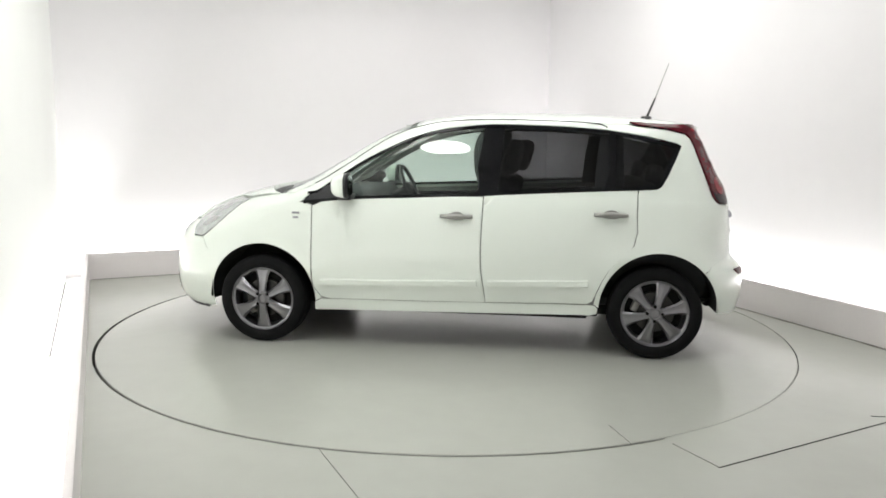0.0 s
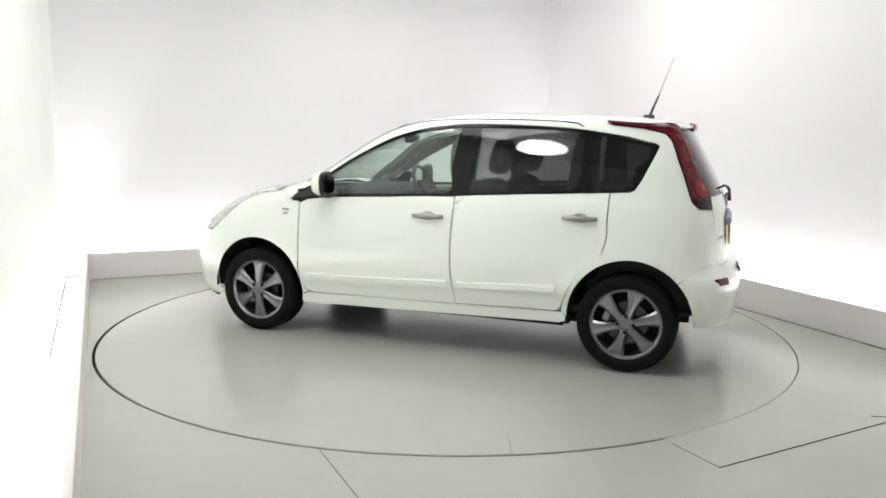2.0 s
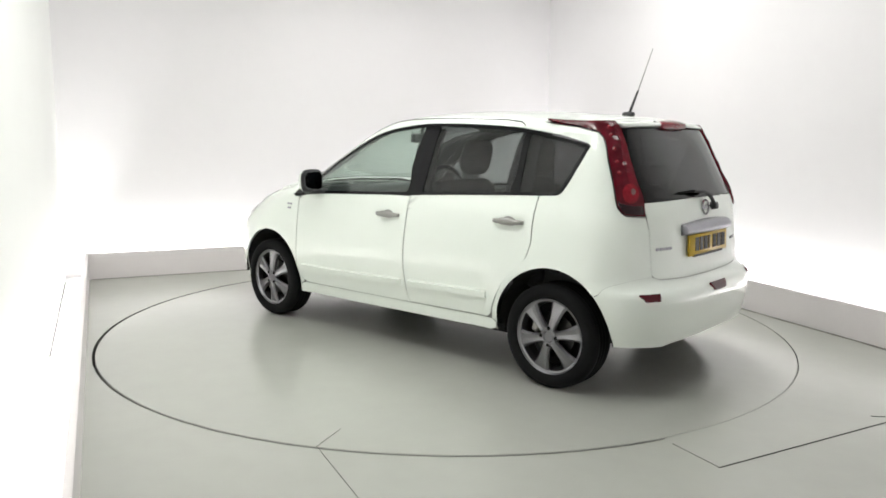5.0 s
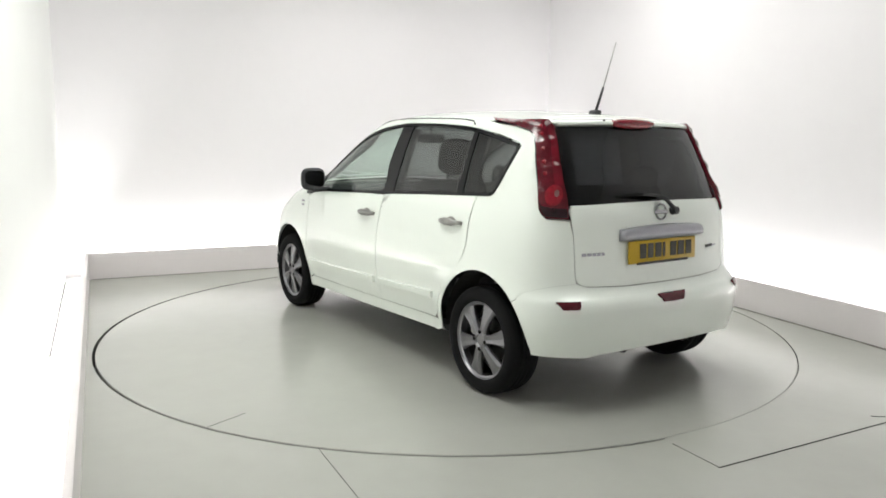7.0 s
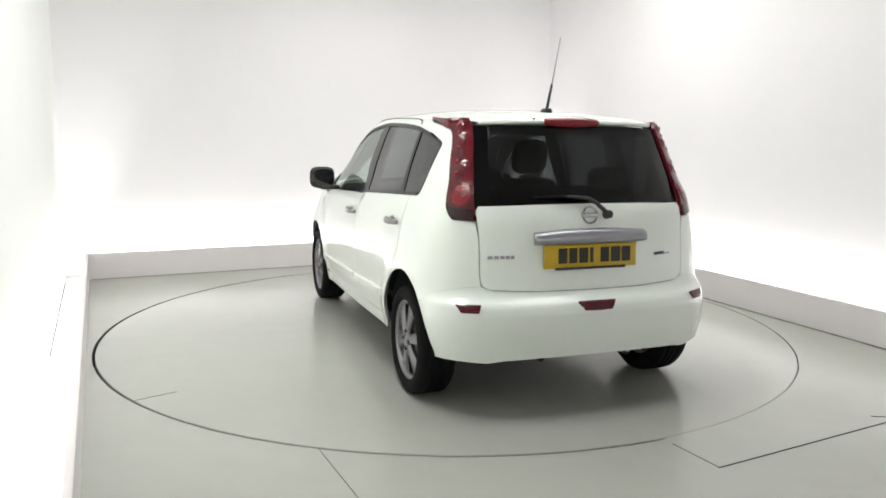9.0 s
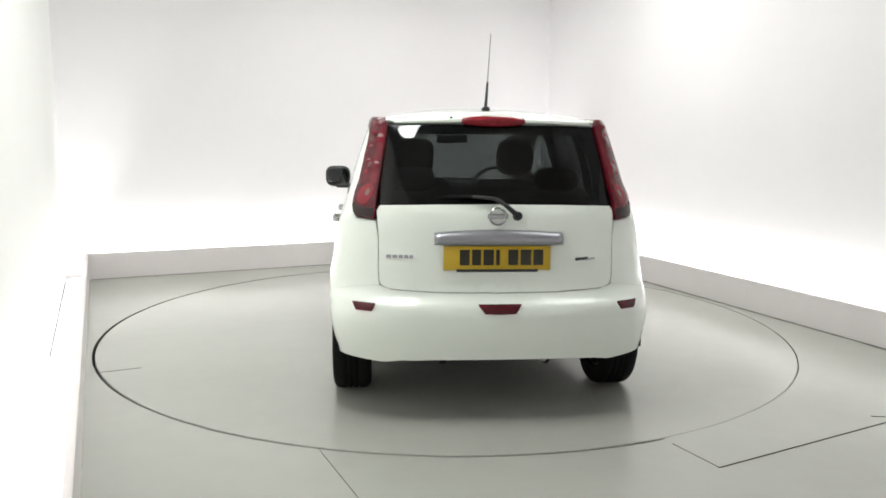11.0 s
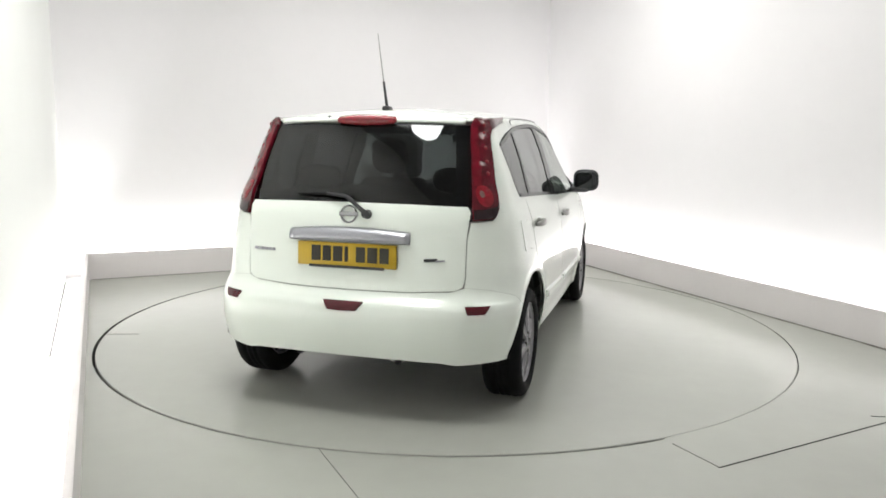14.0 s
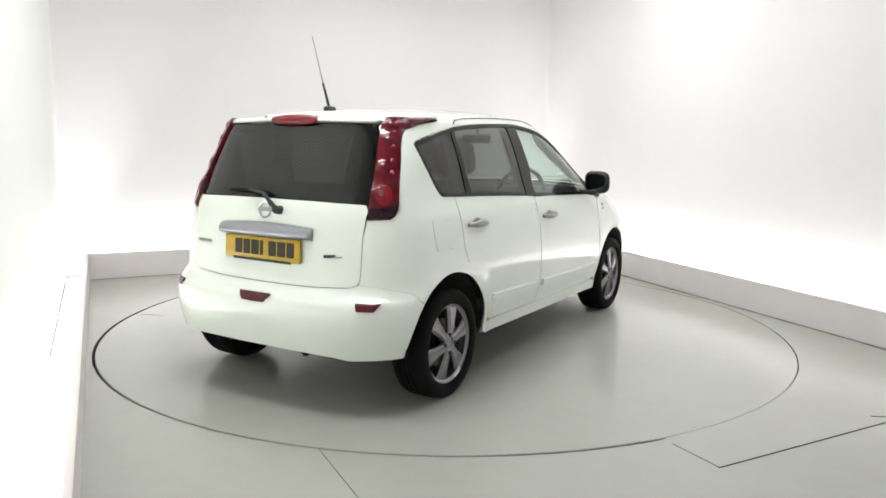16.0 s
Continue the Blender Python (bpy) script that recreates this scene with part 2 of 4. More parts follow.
for a, b, w in (((-0.545, 3.19), (-0.22, 2.54), 0.0014), ((1.065, 3.29), (1.19, 3.04), 0.0011), ((1.19, 3.04), (2.9, 3.95), 0.0065),
                ((2.19, 3.67), (2.45, 3.65), 0.005)):
    joint(a, b, w, floor)
# dark dirty joint along the foot of each kerb
for k, w in ((1, 0.004), (2, 0.034)):
    a, b = inner[k], inner[(k + 1) % 4]
    d = (b - a).normalized()
    n = Vector((d.y, -d.x))
    steps = 60
    pts = [a + d * (0.02 + ((b - a).length - 0.04) * j / steps) for j in range(steps + 1)]
    wide = [w * (0.12 + 1.9 * abs(noise.noise(Vector((p.x * 2.3, p.y * 2.3, 1.7))))) for p in pts]
    bm = bmesh.new()
    prism(bm, [(p.x, p.y) for p in pts] + [(p.x + n.x * q, p.y + n.y * q) for p, q in list(zip(pts, wide))[::-1]], 0.0, 0.004)
    tagged(part("trim", bm, GRIME), "thin dirty joint where the kerb meets the floor", "trim", kind="structure")
# shadow gap at the foot of the left panel
bm = bmesh.new()
a, b = wall_in[0], wall_in[1]
d = (b - a).normalized()
n = Vector((d.y, -d.x))
s, e = b - d * 0.32 + n * 0.004, b - d * 2.9 + n * 0.004
prism(bm, [(s.x, s.y), (e.x, e.y), (e.x + n.x * 0.004, e.y + n.y * 0.004), (s.x + n.x * 0.004, s.y + n.y * 0.004)], 0.0, 0.012)
tagged(part("trim", bm, GAP), "thin dark joint at the foot of the panel", "trim", kind="structure")

# turntable
turntable = new("turntable")
bm = bmesh.new()
prof = [(0.001, 0.0), (0.6, 0.0), (1.2, 0.0), (1.8, 0.0), (DISC_R - 0.004, 0.0), (DISC_R, -0.004), (DISC_R, -0.06), (0.001, -0.06)]
lathe(bm, prof, 180)
bmesh.ops.remove_doubles(bm, verts=bm.verts, dist=0.0015)
disc = part("deck", bm, DISC, turntable)
disc.matrix_basis = pose(0, 0, 0, 90, 0, 0)
tagged(turntable, "round grey painted turntable flush with the floor", "turntable")
joint((-1.12, 2.14), (-1.04, 1.93), 0.0007, turntable)


# ---- the car's body surface: plan curves stacked over the height ----
# x forward from the middle of the wheelbase, y to the left, z up
from mathutils.geometry import delaunay_2d_cdt


def curve_table(rows):
    """A smooth monotone curve through the rows."""
    xs = np.array([r[0] for r in rows], float)
    ys = np.array([r[1] for r in rows], float)
    h = np.diff(xs)
    s = np.diff(ys) / h
    m = np.zeros(len(xs))
    m[0], m[-1] = s[0], s[-1]
    for k in range(1, len(xs) - 1):
        if s[k - 1] * s[k] > 0:
            w1, w2 = 2 * h[k] + h[k - 1], h[k] + 2 * h[k - 1]
            m[k] = (w1 + w2) / (w1 / s[k - 1] + w2 / s[k])

    def f(x):
        x = min(max(x, xs[0]), xs[-1])
        k = min(max(int(np.searchsorted(xs, x)) - 1, 0), len(xs) - 2)
        t = (x - xs[k]) / h[k]
        return float(ys[k] * (1 + 2 * t) * (1 - t) ** 2 + m[k] * h[k] * t * (1 - t) ** 2 + ys[k + 1] * t * t * (3 - 2 * t)
                     + m[k + 1] * h[k] * t * t * (t - 1))
    return f


HALF_W = curve_table([(0.18, 0.765), (0.24, 0.80), (0.33, 0.812), (0.40, 0.828), (0.48, 0.838), (0.62, 0.84), (0.76, 0.832),
                      (0.88, 0.815), (0.97, 0.795), (1.03, 0.772), (1.09, 0.752), (1.22, 0.716), (1.36, 0.668), (1.44, 0.634),
                      (1.48, 0.606), (1.51, 0.56), (1.56, 0.40)])
X_REAR = curve_table([(0.18, -1.81), (0.30, -1.86), (0.42, -1.883), (0.52, -1.886), (0.575, -1.873), (0.60, -1.836), (0.64, -1.803),
                      (0.74, -1.792), (0.90, -1.780), (1.00, -1.770), (1.05, -1.752), (1.25, -1.652), (1.42, -1.560),
                      (1.46, -1.536), (1.50, -1.47), (1.56, -1.30)])
X_FRONT = curve_table([(0.18, 2.08), (0.28, 2.155), (0.42, 2.17), (0.55, 2.155), (0.66, 2.12), (0.74, 2.06), (0.82, 1.95),
                       (0.90, 1.80), (0.97, 1.60), (1.02, 1.40), (1.05, 1.25), (1.21, 0.925), (1.34, 0.705), (1.44, 0.51),
                       (1.51, 0.31), (1.56, 0.0)])
L_REAR = curve_table([(0.18, 0.42), (0.6, 0.44), (1.0, 0.43), (1.25, 0.32), (1.42, 0.23), (1.56, 0.20)])
L_FRONT = curve_table([(0.18, 0.72), (0.6, 0.75), (0.82, 0.72), (0.97, 0.62), (1.05, 0.50), (1.3, 0.46), (1.56, 0.42)])
WHEELS = ((1.309, 0.295), (-1.262, 0.295))
ARCH = ((1.307, 0.309, 0.366), (-1.275, 0.318, 0.366))
N_R, N_F = 3.2, 2.3
S_R, S_S, S_F = 0.8, 2.2, 1.15      # lengths of the rear, side and front stretches of the parameter


def flare(x, z):
    """Swelling of the wings over the wheels."""
    g = 0.0
    for ax, az, r in ARCH:
        d = math.hypot(x - ax, z - az)
        amount = 0.016 if ax < 0 else 0.010
        g += amount * math.exp(-((d - 0.385) / 0.075) ** 2)
    return g * (1.0 if z < 0.66 else max(0.0, 1 - (z - 0.66) / 0.22))


_cache = {}


def plan_curve(z):
    key = round(z, 4)
    if key in _cache:
        return _cache[key]
    w, xr, xf, lr, lf = HALF_W(z), X_REAR(z), X_FRONT(z), L_REAR(z), L_FRONT(z)
    pts, par = [], []

    def stretch(xy, lo, size):
        d = [0.0]
        for a, b in zip(xy, xy[1:]):
            d.append(d[-1] + math.hypot(b[0] - a[0], b[1] - a[1]))
        for (x, y), s in zip(xy, d):
            pts.append((x, y))
            par.append(lo + size * s / d[-1])

    u = [math.pi / 2 * (0.5 - 0.5 * math.cos(math.pi * k / 44)) for k in range(45)]
    xcr, xcf = xr + lr, xf - lf
    stretch([(xcr - lr * max(math.cos(a), 0) ** (2 / N_R), w * max(math.sin(a), 0) ** (2 / N_R)) for a in u], 0.0, S_R)
    stretch([(xcr + (xcf - xcr) * k / 60, w) for k in range(61)], S_R, S_S)
    stretch([(xcf + lf * max(math.sin(a), 0) ** (2 / N_F), w * max(math.cos(a), 0) ** (2 / N_F)) for a in u], S_R + S_S, S_F)
    xs, ys, ps = np.array([p[0] for p in pts]), np.array([p[1] for p in pts]), np.array(par)
    bow = 1 - 0.018 * np.clip(np.abs(xs + 0.1) / 1.3, 0, 1.4) ** 2
    ys = ys * bow
    ps = ps + np.arange(len(ps)) * 1e-9
    _cache[key] = (xs, ys, ps)
    return _cache[key]


S_MAX = S_R + S_S + S_F


def surf(s, z):
    xs, ys, ps = plan_curve(z)
    x, y = float(np.interp(s, ps, xs)), float(np.interp(s, ps, ys))
    if S_R * 0.3 < s < S_R + S_S + S_F * 0.6:
        y += flare(x, z) * min(1.0, y / 0.5)
    return Vector((x, y, z))


def surf_n(s, z):
    h = 0.012
    s0, s1 = max(s - h, 0.0), min(s + h, S_MAX)
    a = surf(s1, z) - surf(s0, z)
    b = surf(s, min(z + h, 1.555)) - surf(s, z - h)
    n = a.cross(b)
    n = -n if n.length else Vector((0, 1, 0))
    n.normalize()
    p = surf(s, z)
    if n.dot(Vector((p.x * 0.25, p.y, 0.15))) < 0:
        n = -n
    if s < 1e-6 or s > S_MAX - 1e-6:
        n.y = 0
        n.normalize()
    return n


def sp(kind, v, z):
    """The parameter of the surface point with a given x (kind x), or a given y on the tail (r) or the nose (f)."""
    xs, ys, ps = plan_curve(z)
    if kind == "x":
        return (float(np.interp(v, xs, ps)), z)
    k = int(np.searchsorted(ps, S_R))
    if kind == "r":
        return (float(np.interp(v, ys[:k], ps[:k])), z)
    k = int(np.searchsorted(ps, S_R + S_S + 1e-6)) + 1
    return (float(np.interp(-v, -ys[k:], ps[k:])), z)


def specs(*rows):
    """Surface points, joined by straight steps where neighbours are of one kind."""
    out = [sp(*rows[0])]
    for (k0, v0, z0), (k1, v1, z1) in zip(rows, rows[1:]):
        n = max(1, int(math.hypot(v1 - v0, z1 - z0) / 0.04)) if k0 == k1 else 1
        out += [sp(k1, v0 + (v1 - v0) * j / n, z0 + (z1 - z0) * j / n) if n > 1 else sp(k1, v1, z1) for j in range(1, n + 1)]
    return out


def X(*rows):
    return specs(*[("x", a, b) for a, b in rows])


def rounded(pts, closed=False, n=5):
    """A Catmull-Rom curve through the points."""
    out = []
    m = len(pts)
    for k in range(m if closed else m - 1):
        p = [Vector(pts[(k + j) % m] if closed else pts[min(max(k + j, 0), m - 1)]) for j in (-1, 0, 1, 2)]
        for i in range(n):
            t = i / n
            q = 0.5 * (2 * p[1] + (p[2] - p[0]) * t + (2 * p[0] - 5 * p[1] + 4 * p[2] - p[3]) * t * t
                       + (3 * p[1] - p[0] - 3 * p[2] + p[3]) * t ** 3)
            out.append((q.x, q.y))
    if not closed:
        out.append(tuple(pts[-1]))
    return out


def arch(k, z_from, z_to, grow=0.0):
    """Points over a wheel arch, from the rear foot to the front foot."""
    ax, az, r = ARCH[k]
    r += grow
    a0 = math.pi - math.asin((z_from - az) / r)
    a1 = math.asin((z_to - az) / r)
    return [sp("x", ax + r * math.cos(a), az + r * math.sin(a)) for a in np.linspace(a0, a1, 26)]


def arc(k, a0, a1, n=14):
    """Points on a wheel arch between two angles in degrees, counted from the front."""
    ax, az, r = ARCH[k]
    return [sp("x", ax + r * math.cos(math.radians(a)), az + r * math.sin(math.radians(a))) for a in np.linspace(a0, a1, n)]


def inside(p, poly):
    x, y = p
    c = False
    for (x0, y0), (x1, y1) in zip(poly, poly[1:] + poly[:1]):
        if (y0 > y) != (y1 > y) and x < (x1 - x0) * (y - y0) / (y1 - y0) + x0:
            c = not c
    return c


def fill(outline, step):
    """Triangles over an outline in the surface's parameters."""
    edge = []
    n = len(outline)
    for k in range(n):
        a, b = Vector(outline[k]), Vector(outline[(k + 1) % n])
        m = max(1, int((b - a).length / (step * 0.8)))
        edge += [tuple(a + (b - a) * (i / m)) for i in range(m)]
    ex = np.array(edge)
    pts = [Vector(p) for p in edge]
    lo, hi = ex.min(0), ex.max(0)
    row = 0
    y = lo[1] + step * 0.5
    while y < hi[1]:
        x = lo[0] + (step * 0.5 if row % 2 else 0.0)
        while x < hi[0]:
            if np.min((ex[:, 0] - x) ** 2 + (ex[:, 1] - y) ** 2) > (step * 0.55) ** 2 and inside((x, y), edge):
                pts.append(Vector((x, y)))
            x += step
        y += step * 0.87
        row += 1
    ne = len(edge)
    v, _, f, _, _, _ = delaunay_2d_cdt(pts, [(k, (k + 1) % ne) for k in range(ne)], [], 1, 1e-6)
    return v, [t for t in f]


def panel(name, outline, mat, parent, side=1, lift=0.0, thick=0.004, step=0.04, label="", crown=None):
    """A panel of the body. side 1: left, -1: right, 0: across the middle, built as two mirrored halves."""
    vs, fs = fill(outline, step)
    ps = [surf(v.x, v.y) for v in vs]
    ns = [surf_n(v.x, v.y) for v in vs]
    lifts = [lift + (crown(v.x, v.y) if crown else 0.0) for v in vs]
    if crown:
        base_n, h = ns, 0.004
        ns = []
        for v, n in zip(vs, base_n):
            def lifted(a, b):
                return surf(a, b) + n * crown(a, b)
            m = (lifted(v.x + h, v.y) - lifted(v.x - h, v.y)).cross(lifted(v.x, v.y + h) - lifted(v.x, v.y - h)).normalized()
            ns.append(m if m.dot(n) > 0 else -m)
    top = [p + n * l for p, n, l in zip(ps, ns, lifts)]
    low = [p + n * (l - thick) for p, n, l in zip(ps, ns, lifts)]
    flips = [1] if side == 1 else [-1] if side == -1 else [1, -1]
    count = {}
    for f in fs:
        for a, b in zip(f, list(f[1:]) + [f[0]]):
            count[(a, b)] = count.get((a, b), 0) + 1
    rim_edges = [e for e in count if (e[1], e[0]) not in count]
    verts, faces, normals = [], [], []
    for sgn in flips:
        base = len(verts)
        k = len(top)
        verts += [(p.x, p.y * sgn, p.z) for p in top] + [(p.x, p.y * sgn, p.z) for p in low]
        normals += [(n.x, n.y * sgn, n.z) for n in ns] + [(-n.x, -n.y * sgn, -n.z) for n in ns]
        for f in fs:
            a, b, c = [Vector(top[i]) for i in f[:3]]
            up = (b - a).cross(c - a).dot(ns[f[0]]) > 0
            g = list(f) if up == (sgn == 1) else list(f)[::-1]
            faces.append([base + i for i in g])
            faces.append([base + k + i for i in g[::-1]])
        for a, b in rim_edges:
            if side == 0 and abs(top[a].y) < 1e-4 and abs(top[b].y) < 1e-4:
                continue
            faces.append([base + i for i in (a, b, b + k, a + k)][::sgn])
    me = bpy.data.meshes.new(name)
    me.from_pydata(verts, [], faces)
    me.materials.append(mat)
    for f in me.polygons:
        f.use_smooth = True
    loops = []
    per = len(fs) * 2 + sum(1 for a, b in rim_edges if not (side == 0 and abs(top[a].y) < 1e-4 and abs(top[b].y) < 1e-4))
    for i, f in enumerate(me.polygons):
        rimface = (i % per) >= len(fs) * 2
        for li in f.loop_indices:
            loops.append(tuple(f.normal) if rimface else normals[me.loops[li].vertex_index])
    me.normals_split_custom_set(loops)
    ob = new(name, me)
    ob.parent = parent
    if label:
        ob["label"] = label
    return ob


def strip(name, path, width, mat, parent, side=1, lift=0.002, high=0.004, label=""):
    """A narrow moulding along a path on the body; width may be one number or two (below, above)."""
    dense = []
    for a, b in zip(path, path[1:]):
        a, b = Vector(a), Vector(b)
        m = max(1, int((b - a).length / 0.03))
        dense += [a + (b - a) * (i / m) for i in range(m)]
    dense.append(Vector(path[-1]))
    wa, wb = width if isinstance(width, tuple) else (width / 2, width / 2)
    bm = bmesh.new()
    rows = []
    for k, q in enumerate(dense):
        p, n = surf(q.x, q.y), surf_n(q.x, q.y)
        q0, q1 = dense[max(k - 1, 0)], dense[min(k + 1, len(dense) - 1)]
        t = surf(q1.x, q1.y) - surf(q0.x, q0.y)
        c = n.cross(t).normalized()
        sec = [p - c * wa + n * (lift - 0.003), p - c * wa * 0.8 + n * (lift + high), p + c * wb * 0.8 + n * (lift + high),
               p + c * wb + n * (lift - 0.003)]
        rows.append([bm.verts.new((v.x, v.y * side, v.z)) for v in sec])
    for a, b in zip(rows, rows[1:]):
        for i in range(3):
            bm.faces.new((a[i], a[i + 1], b[i + 1], b[i]))
        bm.faces.new((a[3], a[0], b[0], b[3]))
    bm.faces.new(rows[0])
    bm.faces.new(rows[-1][::-1])
    return part(name, bm, mat, parent, label)


def rbox(name, c, s, r, mat, parent, rot=(0, 0, 0), label="", seg=3):
    bm = bmesh.new()
    box(bm, (0, 0, 0), s, r, seg=seg)
    ob = part(name, bm, mat, parent, label, smooth=True)
    ob.matrix_basis = pose(*c, *rot)
    return ob


# ---- the car ----
car = new("car")
tagged(car, "white five-door hatchback with grey alloy wheels on the turntable", "car")
BELT = [(1.045, 0.945), (0.72, 0.98), (0.3, 1.0), (-0.13, 1.02), (-0.67, 1.05), (-1.25, 1.078)]
belt_z = curve_table(sorted(BELT))
WTOP = [(0.95, 1.02), (0.82, 1.11), (0.67, 1.21), (0.51, 1.295), (0.29, 1.39), (0.06, 1.442), (-0.23, 1.468), (-0.48, 1.464),
        (-0.88, 1.443), (-1.38, 1.352)]
wtop_z = curve_table(sorted(WTOP))
SEAM = [(1.10, 1.003), (0.95, 1.085), (0.73, 1.225), (0.60, 1.315), (0.45, 1.402), (0.30, 1.452), (0.07, 1.492), (-0.22, 1.503),
        (-0.6, 1.497), (-0.92, 1.485), (-1.2, 1.478), (-1.42, 1.47), (-1.50, 1.462)]
seam_z = curve_table(sorted(SEAM))
BX = -0.165                        # the joint between the doors


def span(x0, x1, f, n=14, dz=0.0):
    return X(*[(x, f(x) + dz) for x in np.linspace(x0, x1, n)])


def pillar_x(x):
    """The screen's edge, ahead of the roof seam."""
    return x + 0.072 * min(1.0, max(0.0, (x - 0.32) / 0.25))


def both(fn):
    for side in (1, -1):
        fn(side)


def side_panels(side):
    # wing: along the door, the bonnet, the headlamp and the arch
    a = arch(0, 0.28, 0.53)
    wing = (X((0.940, 0.300), (0.90, 0.317), (0.906, 0.3285), (0.9495, 0.388), (0.964, 0.45), (0.9645, 0.70), (0.9635, 0.935), (1.04, 0.945), (1.105, 0.990), (1.17, 0.992), (1.25, 0.987), (1.36, 0.972),
              (1.44, 0.955), (1.52, 0.90), (1.61, 0.815), (1.70, 0.735), (1.755, 0.695), (1.71, 0.62)) + a[::-1])
    panel("front_wing", wing, PAINT, car, side)
    top = X((0.97, 0.925), (1.035, 0.985), (1.09, 1.022), (1.19, 1.004), (1.30, 0.985), (1.30, 0.955), (1.15, 0.93))
    panel("wing_joint", top, PAINT, car, side, lift=-0.005, thick=0.006)
    door = (X((0.957, 0.93), (0.958, 0.70), (0.957, 0.45), (0.945, 0.39), (0.90, 0.331), (0.84, 0.316), (BX - 0.02, 0.329))
            + X((BX - 0.022, 0.35), (BX - 0.002, 0.47), (BX + 0.012, 0.55), (BX + 0.014, 0.70), (BX + 0.004, 1.015 - 0.006))
            + span(0.05, 0.90, lambda x: belt_z(x) - 0.006, 10))
    fd = panel("front_door", door, PAINT, car, side)
    rear = (X((BX - 0.003, 1.013), (BX + 0.007, 0.70), (BX + 0.005, 0.55), (BX - 0.009, 0.47), (BX - 0.026, 0.35), (BX - 0.026, 0.331),
              (-0.835, 0.344), (-0.868, 0.365)) + rounded(X((-0.880, 0.40), (-0.915, 0.485), (-0.960, 0.565), (-1.043, 0.655),
                                                            (-1.105, 0.72), (-1.128, 0.81)), n=4)
            + X((-1.128, belt_z(-1.128) - 0.006)) + span(-1.0, -0.3, lambda x: belt_z(x) - 0.006, 8))
    rd = panel("rear_door", rear, PAINT, car, side)
    quarter = (X((-0.903, 0.327), (-0.878, 0.342), (-0.886, 0.40)) + rounded(X((-0.920, 0.487), (-0.9643, 0.5682), (-1.0482, 0.661), (-1.1115, 0.7245), (-1.1348, 0.81)), n=4)
               + X((-1.1348, belt_z(-1.13) - 0.006), (-1.25, 1.074)) + rounded(X((-1.275, 1.09), (-1.31, 1.15), (-1.365, 1.27), (-1.395, 1.345)), n=3)
               + X((-1.37, 1.362), (-1.2, 1.402), (-1.05, 1.425)) + X((-1.05, 1.478), (-1.12, 1.462), (-1.30, 1.442), (-1.416, 1.416), (-1.446, 1.39), (-1.476, 1.33))
               + X((-1.539, 1.165), (-1.572, 1.07), (-1.590, 1.028), (-1.614, 1.000)) + specs(("r", 0.69, 0.982), ("r", 0.598, 0.974), ("r", 0.5855, 0.90), ("r", 0.5855, 0.71), ("r", 0.580, 0.665))
               + X((-1.70, 0.6545), (-1.60, 0.6195)) + arc(1, 137.5, 0, 30))
    panel("quarter_panel", quarter, PAINT, car, side)
    sill = X((0.945, 0.235), (0.942, 0.292), (0.90, 0.311), (0.83, 0.309), (-0.83, 0.335), (-0.88, 0.335), (-0.904, 0.315), (-0.900, 0.285), (-0.86, 0.268))
    panel("sill", sill, PAINT, car, side, lift=-0.003, step=0.035)
    # pillar and cantrail above the windows
    rail = (span(0.955, -1.049, lambda x: wtop_z(x) + 0.004, 40) + span(-1.049, 1.09, lambda x: seam_z(x) - 0.004, 44)
            + X((1.10, 0.995), (1.045, 0.950)))
    panel("cantrail", rail, PAINT, car, side, step=0.03)
    foot = span(1.09, 0.34, lambda x: seam_z(x) + 0.001, 24) + [sp("x", pillar_x(x), seam_z(x) + 0.001) for x in np.linspace(0.34, 1.09, 24)]
    panel("pillar", foot, PAINT, car, side, step=0.03)
    strip("roof_seam", span(0.98, -0.80, lambda x: seam_z(x) - 0.002, 30) + X((-0.90, 1.476), (-0.935, 1.455)), 0.008, GLOSS, car, side, 0.0, 0.003)
    # glass
    f_glass = X((0.80, 0.985)) + span(0.74, -0.10, lambda x: belt_z(x) + 0.012, 10) + X((-0.115, 1.20), (-0.155, 1.45)) + span(-0.10, 0.80, lambda x: wtop_z(x) - 0.016, 22)
    panel("front_door_glass", f_glass, GLASS, fd, side, lift=-0.008, thick=0.004, label="clear green-tinted side window").visible_shadow = False
    r_glass = span(-0.25, -0.93, lambda x: belt_z(x) + 0.012, 8) + X((-0.955, 1.20), (-0.955, 1.418)) + span(-0.93, -0.27, lambda x: wtop_z(x) - 0.016, 12)
    panel("rear_door_glass", r_glass, PRIVACY, rd, side, lift=-0.008, thick=0.004, label="dark privacy glass window").visible_shadow = False
    q_glass = span(-0.985, -1.215, lambda x: belt_z(x) + 0.012, 4) + X((-1.255, 1.105), (-1.31, 1.20), (-1.368, 1.335)) + X((-1.345, 1.345)) + span(-1.30, -0.985, lambda x: wtop_z(x) - 0.016, 6)
    panel("quarter_glass", q_glass, PRIVACY_DIM, car, side, lift=-0.008, thick=0.004, label="privacy quarter window, tint deepened for the dim cabin behind").visible_shadow = False
    # black pillar covers between the windows and the sail under the mirror
    bp = X((-0.105, 1.025), (-0.247, 1.032), (-0.265, 1.20), (-0.285, 1.455), (-0.16, 1.46), (-0.12, 1.20))
    panel("pillar_trim", bp, GLOSS, car, side, lift=-0.004, thick=0.012, label="gloss black pillar cover")
    cp = X((-0.925, 1.065), (-0.99, 1.068), (-0.99, 1.415), (-0.95, 1.42), (-0.95, 1.20))
    panel("pillar_trim", cp, GLOSS, car, side, lift=-0.004, thick=0.012, label="gloss black pillar cover")
